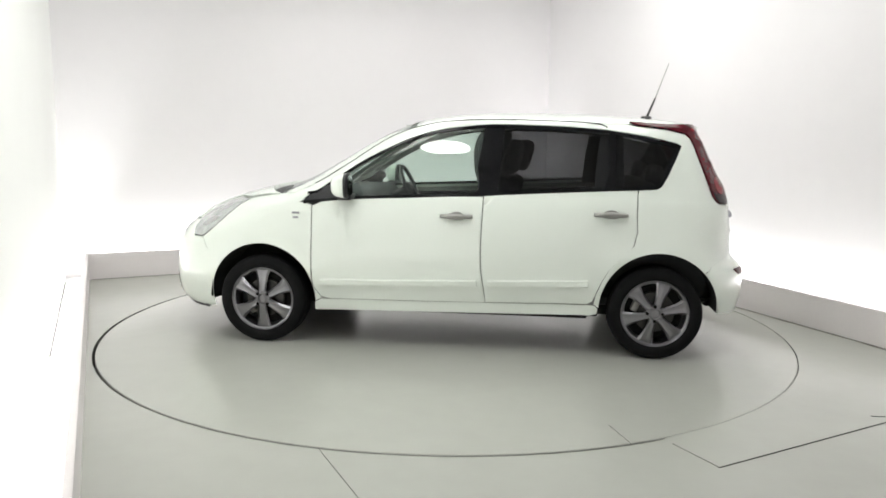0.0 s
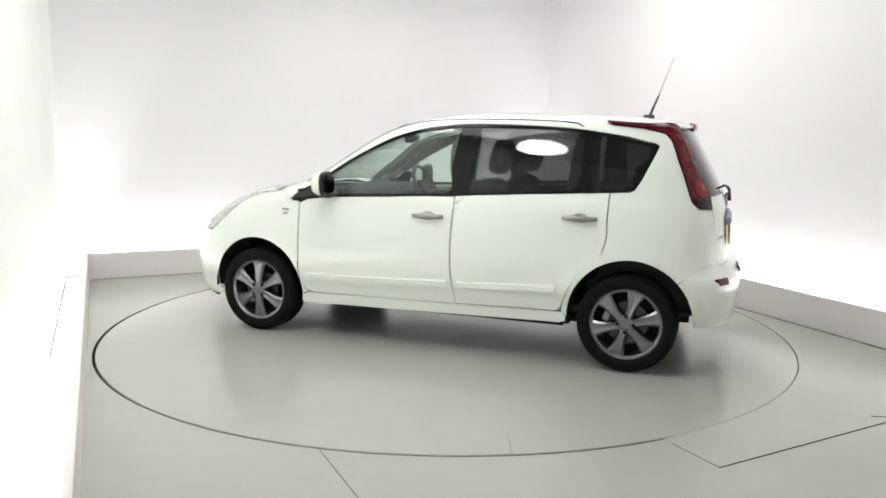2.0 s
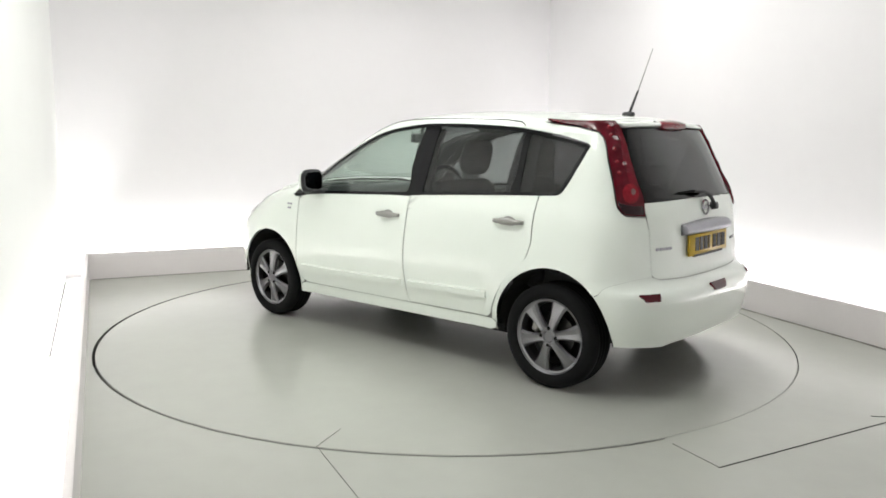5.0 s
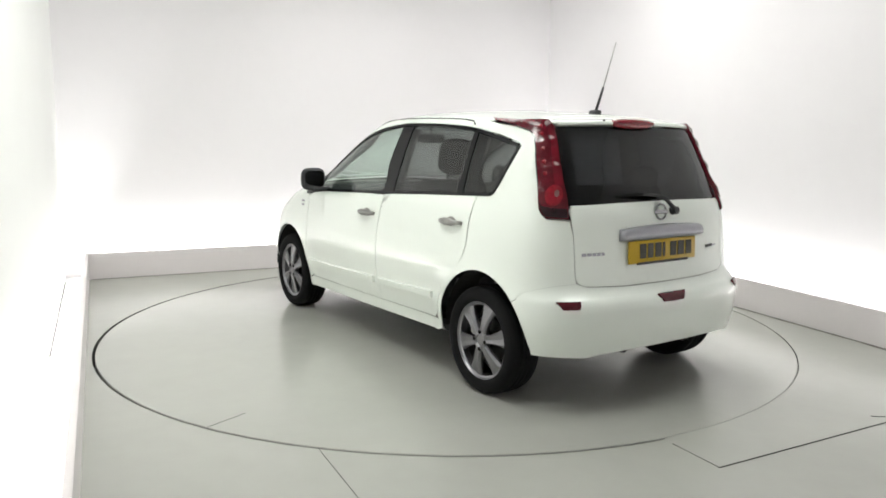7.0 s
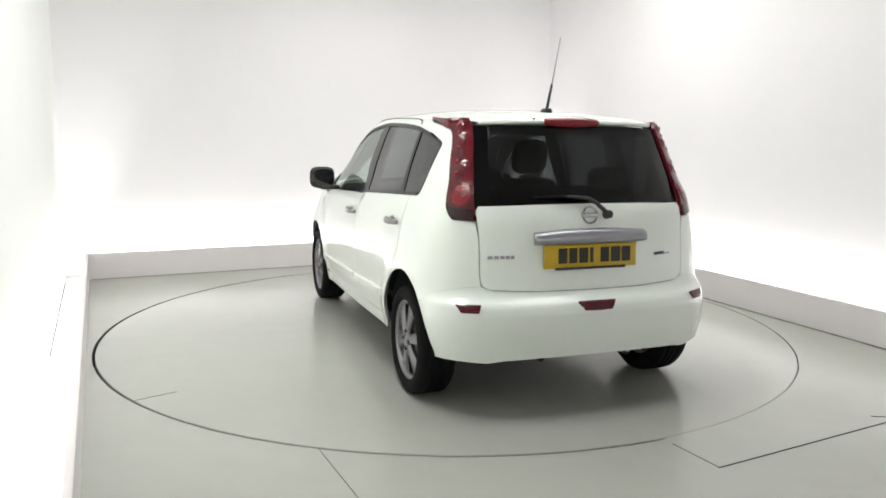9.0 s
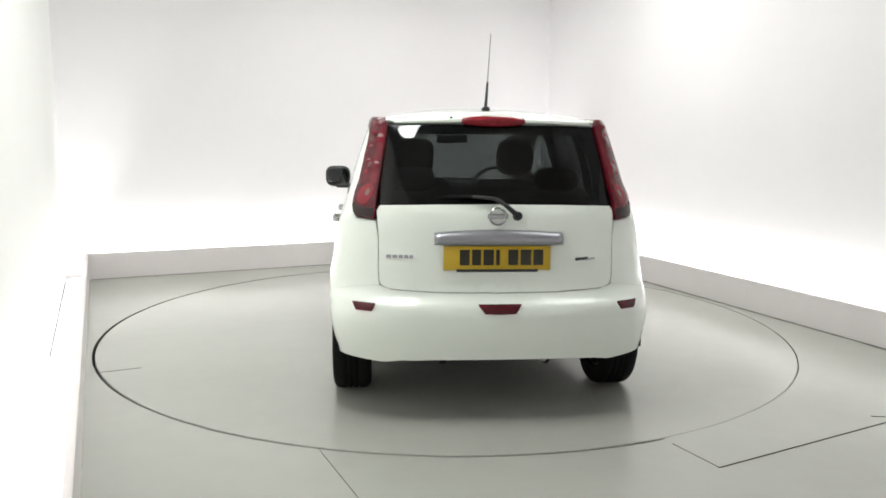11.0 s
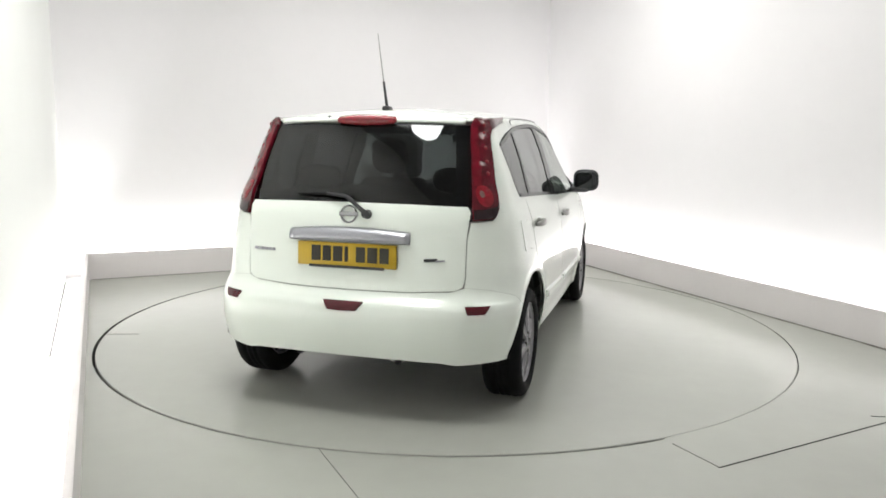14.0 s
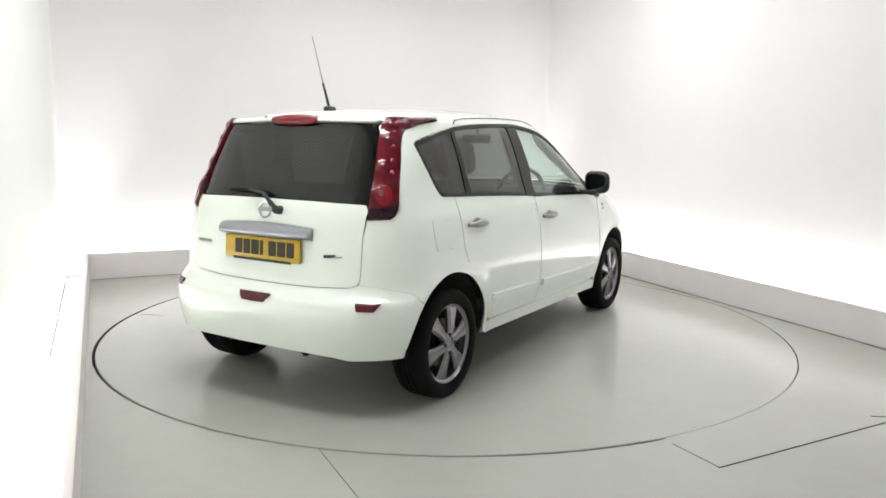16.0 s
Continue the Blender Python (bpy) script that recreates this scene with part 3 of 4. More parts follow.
    sail = X((1.04, 0.952), (0.955, 1.012), (0.83, 1.098), (0.79, 1.095), (0.795, 0.985), (0.82, 0.975))
    panel("window_sail", sail, BLACK, fd, side, lift=0.0, thick=0.012, label="black corner trim under the mirror")
    # rubber strips round the windows
    strip("belt_trim", span(1.02, -1.24, lambda x: belt_z(x) + 0.004, 30), 0.022, GLOSS, car, side, -0.001, 0.005)
    strip("window_trim", span(1.00, -1.37, lambda x: wtop_z(x) - 0.008, 40), 0.022, GLOSS, car, side, -0.004, 0.005)
    strip("window_trim", X((-1.235, 1.085), (-1.262, 1.095), (-1.315, 1.19), (-1.382, 1.345)), 0.022, GLOSS, car, side, -0.004, 0.005)
    # rub strips on the doors
    strip("rub_strip", X((0.90, 0.431), (0.4, 0.439), (BX + 0.03, 0.457)), 0.044, PAINT, fd, side, 0.003, 0.013)
    strip("rub_strip", X((BX - 0.04, 0.458), (-0.5, 0.467), (-0.838, 0.477)), 0.044, PAINT, rd, side, 0.003, 0.013)
    # handles
    for hx, hz, dr in ((0.005, 0.878, fd), (-0.965, 0.908, rd)):
        bm = bmesh.new()
        s, z = sp("x", hx, hz)
        p, n = surf(s, z), surf_n(s, z)
        t = Vector((1, 0, 0))
        rows = []
        for k in range(13):
            u = -1 + k / 6
            hgt = 0.018 * (1 - 0.25 * abs(u) ** 3) + (0.006 if abs(u) < 0.45 else 0)
            outw = 0.038 - 0.022 * abs(u) ** 4
            c = Vector((hx + u * 0.105, p.y, z + 0.004))
            rows.append([bm.verts.new(((c.x), side * (c.y + o), c.z + dz)) for o, dz in
                         ((outw - 0.014, -hgt * 0.8), (outw, -hgt * 0.5), (outw, hgt * 0.4), (outw - 0.008, hgt), (outw - 0.018, hgt * 0.7))])
        for a, b in zip(rows, rows[1:]):
            for i in range(5):
                bm.faces.new((a[i], a[(i + 1) % 5], b[(i + 1) % 5], b[i]))
        bm.faces.new(rows[0])
        bm.faces.new(rows[-1][::-1])
        part("door_handle", bm, HANDLE, dr, "grey satin pull handle", smooth=True)
        bm = bmesh.new()
        bmesh.ops.create_uvsphere(bm, u_segments=20, v_segments=10, radius=1.0)
        for v in bm.verts:
            v.co = Vector((hx - 0.002 + v.co.x * 0.05, side * (p.y + 0.001 + v.co.y * 0.004), z + 0.004 + v.co.z * 0.032))
        part("handle_recess", bm, HANDLE, dr, "grey cup behind the handle", smooth=True)
    # tail lamp
    lamp_out = (X((-1.075, 1.484), (-1.20, 1.476), (-1.35, 1.470)) + specs(("r", 0.540, 1.468), ("r", 0.532, 1.44), ("r", 0.548, 1.34), ("r", 0.564, 1.25), ("r", 0.580, 1.14), ("r", 0.590, 1.05), ("r", 0.604, 0.982))
                + specs(("r", 0.69, 0.990)) + X((-1.612, 1.008), (-1.590, 1.036), (-1.578, 1.07), (-1.545, 1.165), (-1.508, 1.26), (-1.482, 1.33), (-1.452, 1.392), (-1.42, 1.422), (-1.30, 1.449), (-1.12, 1.472)))

    def swell(s, z):
        """Domes over the bulbs, one above the other, and a fuller foot."""
        k = 0.0
        mid = sp("r", 0.605 + 0.12 * (1.2 - z), z)[0]
        for zc, tall in ((1.437, 0.009), (1.365, 0.010), (1.232, 0.010)):
            k += tall * math.exp(-((z - zc) / 0.020) ** 2 - ((s - mid) / 0.026) ** 2)
        return k + 0.013 * math.exp(-((z - 1.085) / 0.065) ** 2) + 0.005 + 0.008 * min(1.0, max(0.0, (z - 1.42) / 0.04))
    tl = panel("tail_lamp", lamp_out, RED, car, side, lift=0.003, thick=0.02, step=0.014, label="tall red tail lamp reaching over the roof edge", crown=swell)
    # lenses within the lamp
    inner_lens = (specs(("r", 0.540, 1.43), ("r", 0.553, 1.34), ("r", 0.570, 1.25), ("r", 0.586, 1.14)) + specs(("r", 0.622, 1.14), ("r", 0.602, 1.25), ("r", 0.582, 1.34), ("r", 0.566, 1.43)))
    panel("lamp_lens", inner_lens, RED_MID, tl, side, lift=0.0055, thick=0.006, step=0.014, label="bright red inner lens", crown=swell)
    s0, z0 = sp("r", 0.636, 1.095)
    ring = [(s0 + 0.034 * math.cos(a), z0 + 0.050 * math.sin(a)) for a in np.linspace(0, 2 * math.pi, 20)[:-1]]
    panel("lamp_lens", ring, RED_LIT, tl, side, lift=0.0055, thick=0.006, step=0.012, label="bright red round lens", crown=swell)
    ring = [(s0 - 0.010 + 0.010 * math.cos(a), z0 + 0.006 + 0.016 * math.sin(a)) for a in np.linspace(0, 2 * math.pi, 16)[:-1]]
    panel("lamp_lens", ring, LENS_GREY, tl, side, lift=0.0075, thick=0.005, step=0.008, label="smoky clear indicator lens", crown=swell)
    foot = (specs(("r", 0.608, 0.990), ("r", 0.69, 0.994)) + X((-1.612, 1.012), (-1.592, 1.04), (-1.584, 1.062)) + specs(("r", 0.69, 1.045), ("r", 0.65, 1.034), ("r", 0.602, 1.032)))
    panel("lamp_lens", foot, RED_FOOT, tl, side, lift=0.0055, thick=0.006, step=0.014, label="dark smoked lower lens", crown=swell)
    for zc, yy in ((1.438, 0.586), (1.402, 0.597), (1.330, 0.614), (1.262, 0.628), (1.205, 0.640)):
        s1, z1 = sp("r", yy, zc)
        p, n = surf(s1, z1), surf_n(s1, z1)
        bm = bmesh.new()
        bmesh.ops.create_uvsphere(bm, u_segments=14, v_segments=10, radius=0.016)
        c = p + n * (swell(s1, z1) - 0.0085)
        for v in bm.verts:
            v.co = Vector((c.x + v.co.x, side * (c.y + v.co.y), c.z + v.co.z))
        part("lamp_bulb", bm, RED_LIT, tl, "small domed red optic", smooth=True)
    # headlamp
    head = X((1.46, 0.948), (1.53, 0.894), (1.62, 0.81), (1.71, 0.732), (1.765, 0.70), (1.84, 0.70), (1.86, 0.74), (1.83, 0.81), (1.76, 0.875), (1.66, 0.922), (1.55, 0.952))
    hl = panel("headlamp", head, CLEAR, car, side, lift=0.003, thick=0.03, step=0.03, label="clear swept-back headlamp")
    for cx, cz, r in ((1.72, 0.795, 0.036), (1.62, 0.885, 0.024)):
        s1, z1 = sp("x", cx, cz)
        panel("lamp_bowl", [(s1 + r * 1.3 * math.cos(a), z1 + r * math.sin(a)) for a in np.linspace(0, 2 * math.pi, 18)[:-1]], CHROME, hl, side, lift=0.006, thick=0.004, step=0.015)
    # small emblem and repeater on the wing
    for dz, w in ((0.022, 0.05), (-0.008, 0.036)):
        strip("wing_badge", X((1.07 + w / 2, 0.86 + dz), (1.07 - w / 2, 0.86 + dz)), 0.014, SILVER, car, side, 0.001, 0.004)
    # bumper reflector
    rf = specs(("r", 0.60, 0.583), ("r", 0.615, 0.548), ("r", 0.69, 0.548), ("r", 0.71, 0.583))
    panel("reflector", rf, RED_DARK, car, side, lift=0.007, thick=0.014, step=0.02, label="red bumper reflector")
    # inner wing liners
    for k, (ax, az, r) in enumerate(ARCH):
        bm = bmesh.new()
        n = 20
        rows = []
        for j in range(n + 1):
            a = math.radians(-2) + math.radians(184) * j / n
            p = [(ax + (r + 0.004) * math.cos(a), az + (r + 0.004) * math.sin(a))]
            rows.append([bm.verts.new((p[0][0], side * y, p[0][1])) for y in (0.79, 0.42)])
        for a, b in zip(rows, rows[1:]):
            bm.faces.new((a[0], a[1], b[1], b[0]))
        hub_pts = [r_[1] for r_ in rows]
        bm.faces.new(hub_pts)
        part("wheel_arch_liner", bm, UNDER, car, smooth=False)


both(side_panels)
flap = rounded(X((-1.235, 0.81), (-1.40, 0.815)) + X((-1.405, 0.955), (-1.24, 0.948)), closed=True, n=3)
panel("fuel_flap", flap, PAINT, car, -1, lift=0.003, thick=0.012, step=0.03, label="white fuel filler flap")

# bonnet, windscreen, bumpers, tailgate
bonnet = (specs(("f", 0.0, 0.765)) + specs(("f", 0.30, 0.775), ("f", 0.5, 0.80)) + X((1.845, 0.82), (1.765, 0.882), (1.665, 0.928), (1.56, 0.957), (1.45, 0.963), (1.36, 0.98), (1.25, 0.993), (1.205, 0.997))
          + specs(("f", 0.55, 1.012), ("f", 0.3, 1.022), ("f", 0.0, 1.026)))
panel("bonnet", bonnet, PAINT, car, 0, lift=0.008, thick=0.03)
scuttle = specs(("f", 0.0, 1.030), ("f", 0.3, 1.026), ("f", 0.55, 1.016)) + X((1.20, 1.000), (1.195, 1.010)) + specs(("f", 0.5, 1.04), ("f", 0.0, 1.055))
panel("scuttle", scuttle, BLACK, car, 0, lift=-0.016, label="black windscreen scuttle")
screen = specs(("f", 0.0, 1.058), ("f", 0.5, 1.043)) + [sp("x", pillar_x(x) + 0.006, seam_z(x) + 0.001) for x in np.linspace(1.05, 0.34, 16)] + specs(("f", 0.3, 1.49), ("f", 0.0, 1.508))
panel("windscreen", screen, GLASS, car, 0, lift=-0.004, thick=0.005, label="clear green-tinted windscreen").visible_shadow = False
front_b = (specs(("f", 0.0, 0.21), ("f", 0.4, 0.21)) + X((1.75, 0.215), (1.665, 0.225)) + arc(0, -10, 40.3)
           + X((1.712, 0.617), (1.758, 0.692), (1.845, 0.693), (1.868, 0.74), (1.85, 0.80)) + specs(("f", 0.5, 0.79), ("f", 0.3, 0.768), ("f", 0.0, 0.758)))
fb = panel("front_bumper", front_b, PAINT, car, 0)
grille = specs(("f", 0.0, 0.64), ("f", 0.32, 0.645), ("f", 0.40, 0.70), ("f", 0.36, 0.745), ("f", 0.0, 0.74))
panel("grille", grille, BLACK, fb, 0, lift=0.004, thick=0.012, label="black mesh grille")
intake = specs(("f", 0.0, 0.27), ("f", 0.46, 0.28), ("f", 0.40, 0.40), ("f", 0.0, 0.41))
panel("lower_intake", intake, BLACK, fb, 0, lift=0.003, thick=0.012)
lip = specs(("f", 0.0, 0.19), ("f", 0.4, 0.19)) + X((1.86, 0.195), (1.74, 0.20), (1.74, 0.224), (1.80, 0.208)) + specs(("f", 0.4, 0.206), ("f", 0.0, 0.206))
panel("chin_spoiler", lip, BLACK, fb, 0, lift=0.004, thick=0.02)
gate = (specs(("r", 0.0, 1.060), ("r", 0.3, 1.058), ("r", 0.575, 1.050), ("r", 0.592, 1.025), ("r", 0.582, 0.90), ("r", 0.582, 0.72)) + rounded(specs(("r", 0.580, 0.692), ("r", 0.570, 0.666), ("r", 0.535, 0.6490)), n=3)
        + specs(("r", 0.3, 0.6365), ("r", 0.0, 0.6335)))
tg = panel("tailgate", gate, PAINT, car, 0)
rwin = specs(("r", 0.0, 1.066), ("r", 0.3, 1.064), ("r", 0.575, 1.056), ("r", 0.585, 1.07), ("r", 0.577, 1.14), ("r", 0.562, 1.25), ("r", 0.546, 1.34), ("r", 0.530, 1.440), ("r", 0.3, 1.444), ("r", 0.0, 1.447))
panel("rear_window", rwin, REAR_GLASS, tg, 0, lift=-0.004, thick=0.005, label="dark tinted rear window").visible_shadow = False
for side in (1, -1):
    frit = specs(("r", 0.515, 1.05), ("r", 0.604, 1.05), ("r", 0.594, 1.14), ("r", 0.580, 1.25), ("r", 0.566, 1.34), ("r", 0.552, 1.45), ("r", 0.462, 1.45),
                 ("r", 0.478, 1.34), ("r", 0.494, 1.25), ("r", 0.508, 1.14))
    panel("window_frit", frit, GLOSS, tg, side, lift=-0.012, thick=0.003)
top_frit = specs(("r", 0.0, 1.405), ("r", 0.455, 1.402), ("r", 0.455, 1.452), ("r", 0.0, 1.455))
panel("window_frit", top_frit, GLOSS, tg, 0, lift=-0.012, thick=0.003)
rb_low = rounded(specs(("r", 0.0, 0.312), ("r", 0.3, 0.312), ("r", 0.48, 0.306), ("r", 0.56, 0.294), ("r", 0.66, 0.300)), n=4)
rear_b = (rb_low + X((-1.69, 0.304)) + arc(1, 182, 138.0)
          + X((-1.60, 0.6186), (-1.70, 0.6536)) + specs(("r", 0.58, 0.664), ("r", 0.56, 0.655), ("r", 0.52, 0.643), ("r", 0.3, 0.632), ("r", 0.0, 0.629)))
rb = panel("rear_bumper", rear_b, PAINT, car, 0)
fog = specs(("r", 0.0, 0.583), ("r", 0.105, 0.583), ("r", 0.075, 0.543), ("r", 0.0, 0.540))
panel("fog_lamp", fog, RED_DARK, rb, 0, lift=0.008, thick=0.012, step=0.02, label="red rear fog lamp")

# roof, stitched to the side seams
roof_c = curve_table([(-1.535, 1.470), (-1.48, 1.492), (-1.38, 1.513), (-1.1, 1.538), (-0.7, 1.557), (-0.29, 1.561), (0.0, 1.548), (0.20, 1.525), (0.31, 1.507)])


def roof_sheet(name, x0, x1, mat, parent, dz, ny=24, nx=44, inset=0.0, label=""):
    bm = bmesh.new()
    rows = []
    for i in range(nx + 1):
        x = x0 + (x1 - x0) * i / nx
        zs = seam_z(x)
        if x < -1.46:
            zs = seam_z(-1.46) - (-1.46 - x) * 0.05
        ys = max(surf(*sp("x", x, zs)).y - inset, 0.05)
        zc = roof_c(x)
        row = []
        for j in range(ny + 1):
            v = -1 + 2 * j / ny
            row.append(bm.verts.new((x, ys * v, zs + (zc - zs) * (1 - abs(v) ** 2.4) + dz)))
        rows.append(row)
    for a, b in zip(rows, rows[1:]):
        for j in range(ny):
            bm.faces.new((a[j], a[j + 1], b[j + 1], b[j]))
    g = bmesh.ops.extrude_face_region(bm, geom=list(bm.faces))
    for v in g["geom"]:
        if isinstance(v, bmesh.types.BMVert):
            v.co.z -= 0.006
    ob = part(name, bm, mat, parent, label, smooth=True)
    return ob


roof_sheet("roof", 0.315, -1.40, PAINT, car, 0.0)
roof_sheet("roof_spoiler", -1.405, -1.535, PAINT, tg, 0.0, nx=8, label="white lip over the rear window")
roof_sheet("headlining", 0.25, -1.38, LINING, car, -0.035, ny=12, nx=16, inset=0.05, label="grey headlining")
bm = bmesh.new()
lip = [(y, surf(*sp("r", abs(y), 1.458)).x) for y in np.linspace(-0.505, 0.505, 29)]
rows = []
for y, x in lip:
    e = 1 - abs(y / 0.53) ** 6
    zt = 1.464 + 0.010 * (1 - (y / 0.5) ** 2)
    rows.append([bm.verts.new((x + dx, y, zt + dz)) for dx, dz in ((0.05, 0.016), (0.0, 0.008), (-0.016, -0.004), (-0.012, -0.016), (0.03, -0.016))])
for a, b in zip(rows, rows[1:]):
    for i in range(5):
        bm.faces.new((a[i], a[(i + 1) % 5], b[(i + 1) % 5], b[i]))
bm.faces.new(rows[0])
bm.faces.new(rows[-1][::-1])
part("gate_lip", bm, PAINT, tg, smooth=True)
bm = bmesh.new()
box(bm, (0, 0, 0), (0.055, 0.33, 0.052), 0.018, seg=3)
bmesh.ops.subdivide_edges(bm, edges=[e for e in bm.edges if abs(e.verts[0].co.y - e.verts[1].co.y) > 0.2], cuts=14)
for v in bm.verts:
    e = math.sqrt(max(0.0, 1 - (v.co.y / 0.172) ** 2))
    v.co.z *= 0.25 + 0.75 * e
    v.co.x *= 0.5 + 0.5 * e
brake = part("brake_lamp", bm, RED_LIT, tg, "red high-level brake lamp", smooth=True)
brake.matrix_basis = pose(-1.540, 0, 1.466, 0, -20, 0)
bm = bmesh.new()
bmesh.ops.create_uvsphere(bm, u_segments=12, v_segments=8, radius=0.008)
wash = part("washer_jet", bm, BLACK, tg)
wash.matrix_basis = pose(-1.535, 0.215, 1.480)

# tailgate furniture
bm = bmesh.new()
rows = []
for k in range(25):
    u = -1 + k / 12
    y = u * 0.315
    h = 0.036 * (1 - 0.25 * u * u) * (1 if abs(u) < 0.99 else 0.8)
    x = surf(*sp("r", abs(y), 0.905)).x
    top = 0.918 + 0.016 * (1 - u * u)
    rows.append([bm.verts.new((x - d, y, z)) for d, z in ((0.0, top + 0.006), (0.022, top - 0.002), (0.036, top - h * 0.9), (0.036, 0.868 + 0.006 * u * u), (0.0, 0.862))])
for a, b in zip(rows, rows[1:]):
    for i in range(5):
        bm.faces.new((a[i], a[(i + 1) % 5], b[(i + 1) % 5], b[i]))
bm.faces.new(rows[0])
bm.faces.new(rows[-1][::-1])
part("boot_garnish", bm, SILVER, tg, "silver bar above the plate", smooth=True)
plate = rbox("number_plate", (-1.800, 0.008, 0.803), (0.012, 0.525, 0.118), 0.003, YELLOW, tg, (0, 3, 0), "yellow rear plate with blanked characters", seg=1)
x = -0.185
for w in (0.048, 0.044, 0.05, 0.018, 0.048, 0.052, 0.048):
    x += w / 2
    bm = bmesh.new()
    box(bm, (-0.0075, -x - (0.03 if x > 0.02 else 0), 0.004), (0.003, w, 0.076))
    part("bar", bm, INK, plate)
    x += w / 2 + 0.012
bm = bmesh.new()
box(bm, (-0.002, 0.0, -0.060), (0.012, 0.40, 0.014), 0.003)
part("plate_surround", bm, BLACK, plate)
# round emblem and lettering-sized strips
bm = bmesh.new()
lathe(bm, [(0.036, 0.0), (0.045, 0.0), (0.045, -0.008), (0.041, -0.011), (0.036, -0.008), (0.036, 0.0)], 28)
box(bm, (0, -0.006, 0), (0.10, 0.008, 0.022), 0.003)
em = part("emblem", bm, SATIN, tg, "round chrome emblem with a bar", smooth=False)
em.matrix_basis = pose(-1.769, 0.006, 1.003, 0, 0, -90) @ pose(0, 0, 0, -6, 0, 0)
xx = 0.545
for w in (0.03, 0.03, 0.026, 0.026, 0.022):
    s = specs(("r", xx, 0.806), ("r", xx - w * 0.75, 0.806))
    strip("badge_bar", s, 0.017, SILVER, tg, 1, 0.001, 0.004)
    xx -= w
for k, (y0, y1, zz, hh) in enumerate(((0.385, 0.45, 0.792, 0.016), (0.44, 0.485, 0.790, 0.009))):
    strip("badge_bar", specs(("r", y0, zz), ("r", y1, zz + 0.004)), hh, BLACK if k == 0 else SILVER, tg, -1, 0.001 + 0.002 * k, 0.004)
# rear wiper
bm = bmesh.new()
cyl(bm, (-1.765, -0.091, 1.004), (-1.802, -0.091, 1.009), 0.024, 0.020, 16)
cyl(bm, (-1.790, -0.091, 1.009), (-1.787, -0.02, 1.066), 0.013, 0.010, 10)
cyl(bm, (-1.787, -0.02, 1.066), (-1.770, 0.02, 1.089), 0.011, 0.009, 10)
cyl(bm, (-1.770, 0.02, 1.089), (-1.755, 0.13, 1.099), 0.009, 0.007, 10)
wp = part("rear_wiper", bm, BLACK, tg, "black rear wiper parked on the glass")
bm = bmesh.new()
for a, b in (((-1.750, -0.01, 1.089), (-1.752, 0.13, 1.099)), ((-1.752, 0.13, 1.099), (-1.730, 0.30, 1.093))):
    cyl(bm, a, b, 0.008, 0.006, 8)
part("wiper_blade", bm, RUBBER, wp)
# aerial
bm = bmesh.new()
box(bm, (-1.255, 0, 1.533), (0.075, 0.042, 0.03), 0.012, seg=2)
ae = part("aerial", bm, BLACK, car, "black whip aerial on the roof", smooth=True)
bm = bmesh.new()
cyl(bm, (-1.26, 0, 1.54), (-1.312, 0, 1.675), 0.009, 0.006, 10)
part("aerial_foot", bm, BLACK, ae)
bm = bmesh.new()
cyl(bm, (-1.312, 0, 1.675), (-1.395, 0, 1.915), 0.0035, 0.002, 8)
part("aerial_rod", bm, HANDLE, ae)


# mirrors
def mirror(side):
    bm = bmesh.new()
    bmesh.ops.create_uvsphere(bm, u_segments=28, v_segments=16, radius=1.0)
    for v in bm.verts:
        q = v.co.copy()
        q = Vector([math.copysign(abs(c) ** 0.62, c) for c in q])
        v.co = Vector((q.x * (0.082 if q.x > 0 else 0.03), q.y * (0.092 - 0.012 * max(q.z, 0)) * (1 - 0.48 * max(q.x, 0)), q.z * 0.078 * (1 - 0.15 * max(q.x, 0))))
    m = part("wing_mirror", bm, PAINT, car, "white wing mirror with a black base", smooth=True)
    m.matrix_basis = pose(0.722, side * 0.888, 1.070, 0, 0, side * 2)
    bm = bmesh.new()
    bmesh.ops.create_uvsphere(bm, u_segments=28, v_segments=16, radius=1.0)
    for v in bm.verts:
        q = Vector([math.copysign(abs(c) ** 0.6, c) for c in v.co])
        v.co = Vector((-0.022 + q.x * 0.016, q.y * 0.0965, q.z * 0.082))
    part("mirror_shell", bm, BLACK, m, "black rear shell", smooth=True)
    bm = bmesh.new()
    bmesh.ops.create_uvsphere(bm, u_segments=24, v_segments=12, radius=1.0)
    for v in bm.verts:
        q = Vector([math.copysign(abs(c) ** 0.6, c) for c in v.co])
        v.co = Vector((-0.040 + q.x * 0.005, q.y * 0.080, q.z * 0.066))
    part("mirror_glass", bm, MIRROR, m, "dark mirror glass", smooth=True)
    bm = bmesh.new()
    box(bm, (0.0, side * -0.06, -0.075), (0.10, 0.15, 0.035), 0.012, seg=2)
    part("mirror_foot", bm, BLACK, m, smooth=True)


MIRROR = material("dark mirror glass", (0.07, 0.072, 0.075), rough=0.03, metal=1.0)
both(mirror)


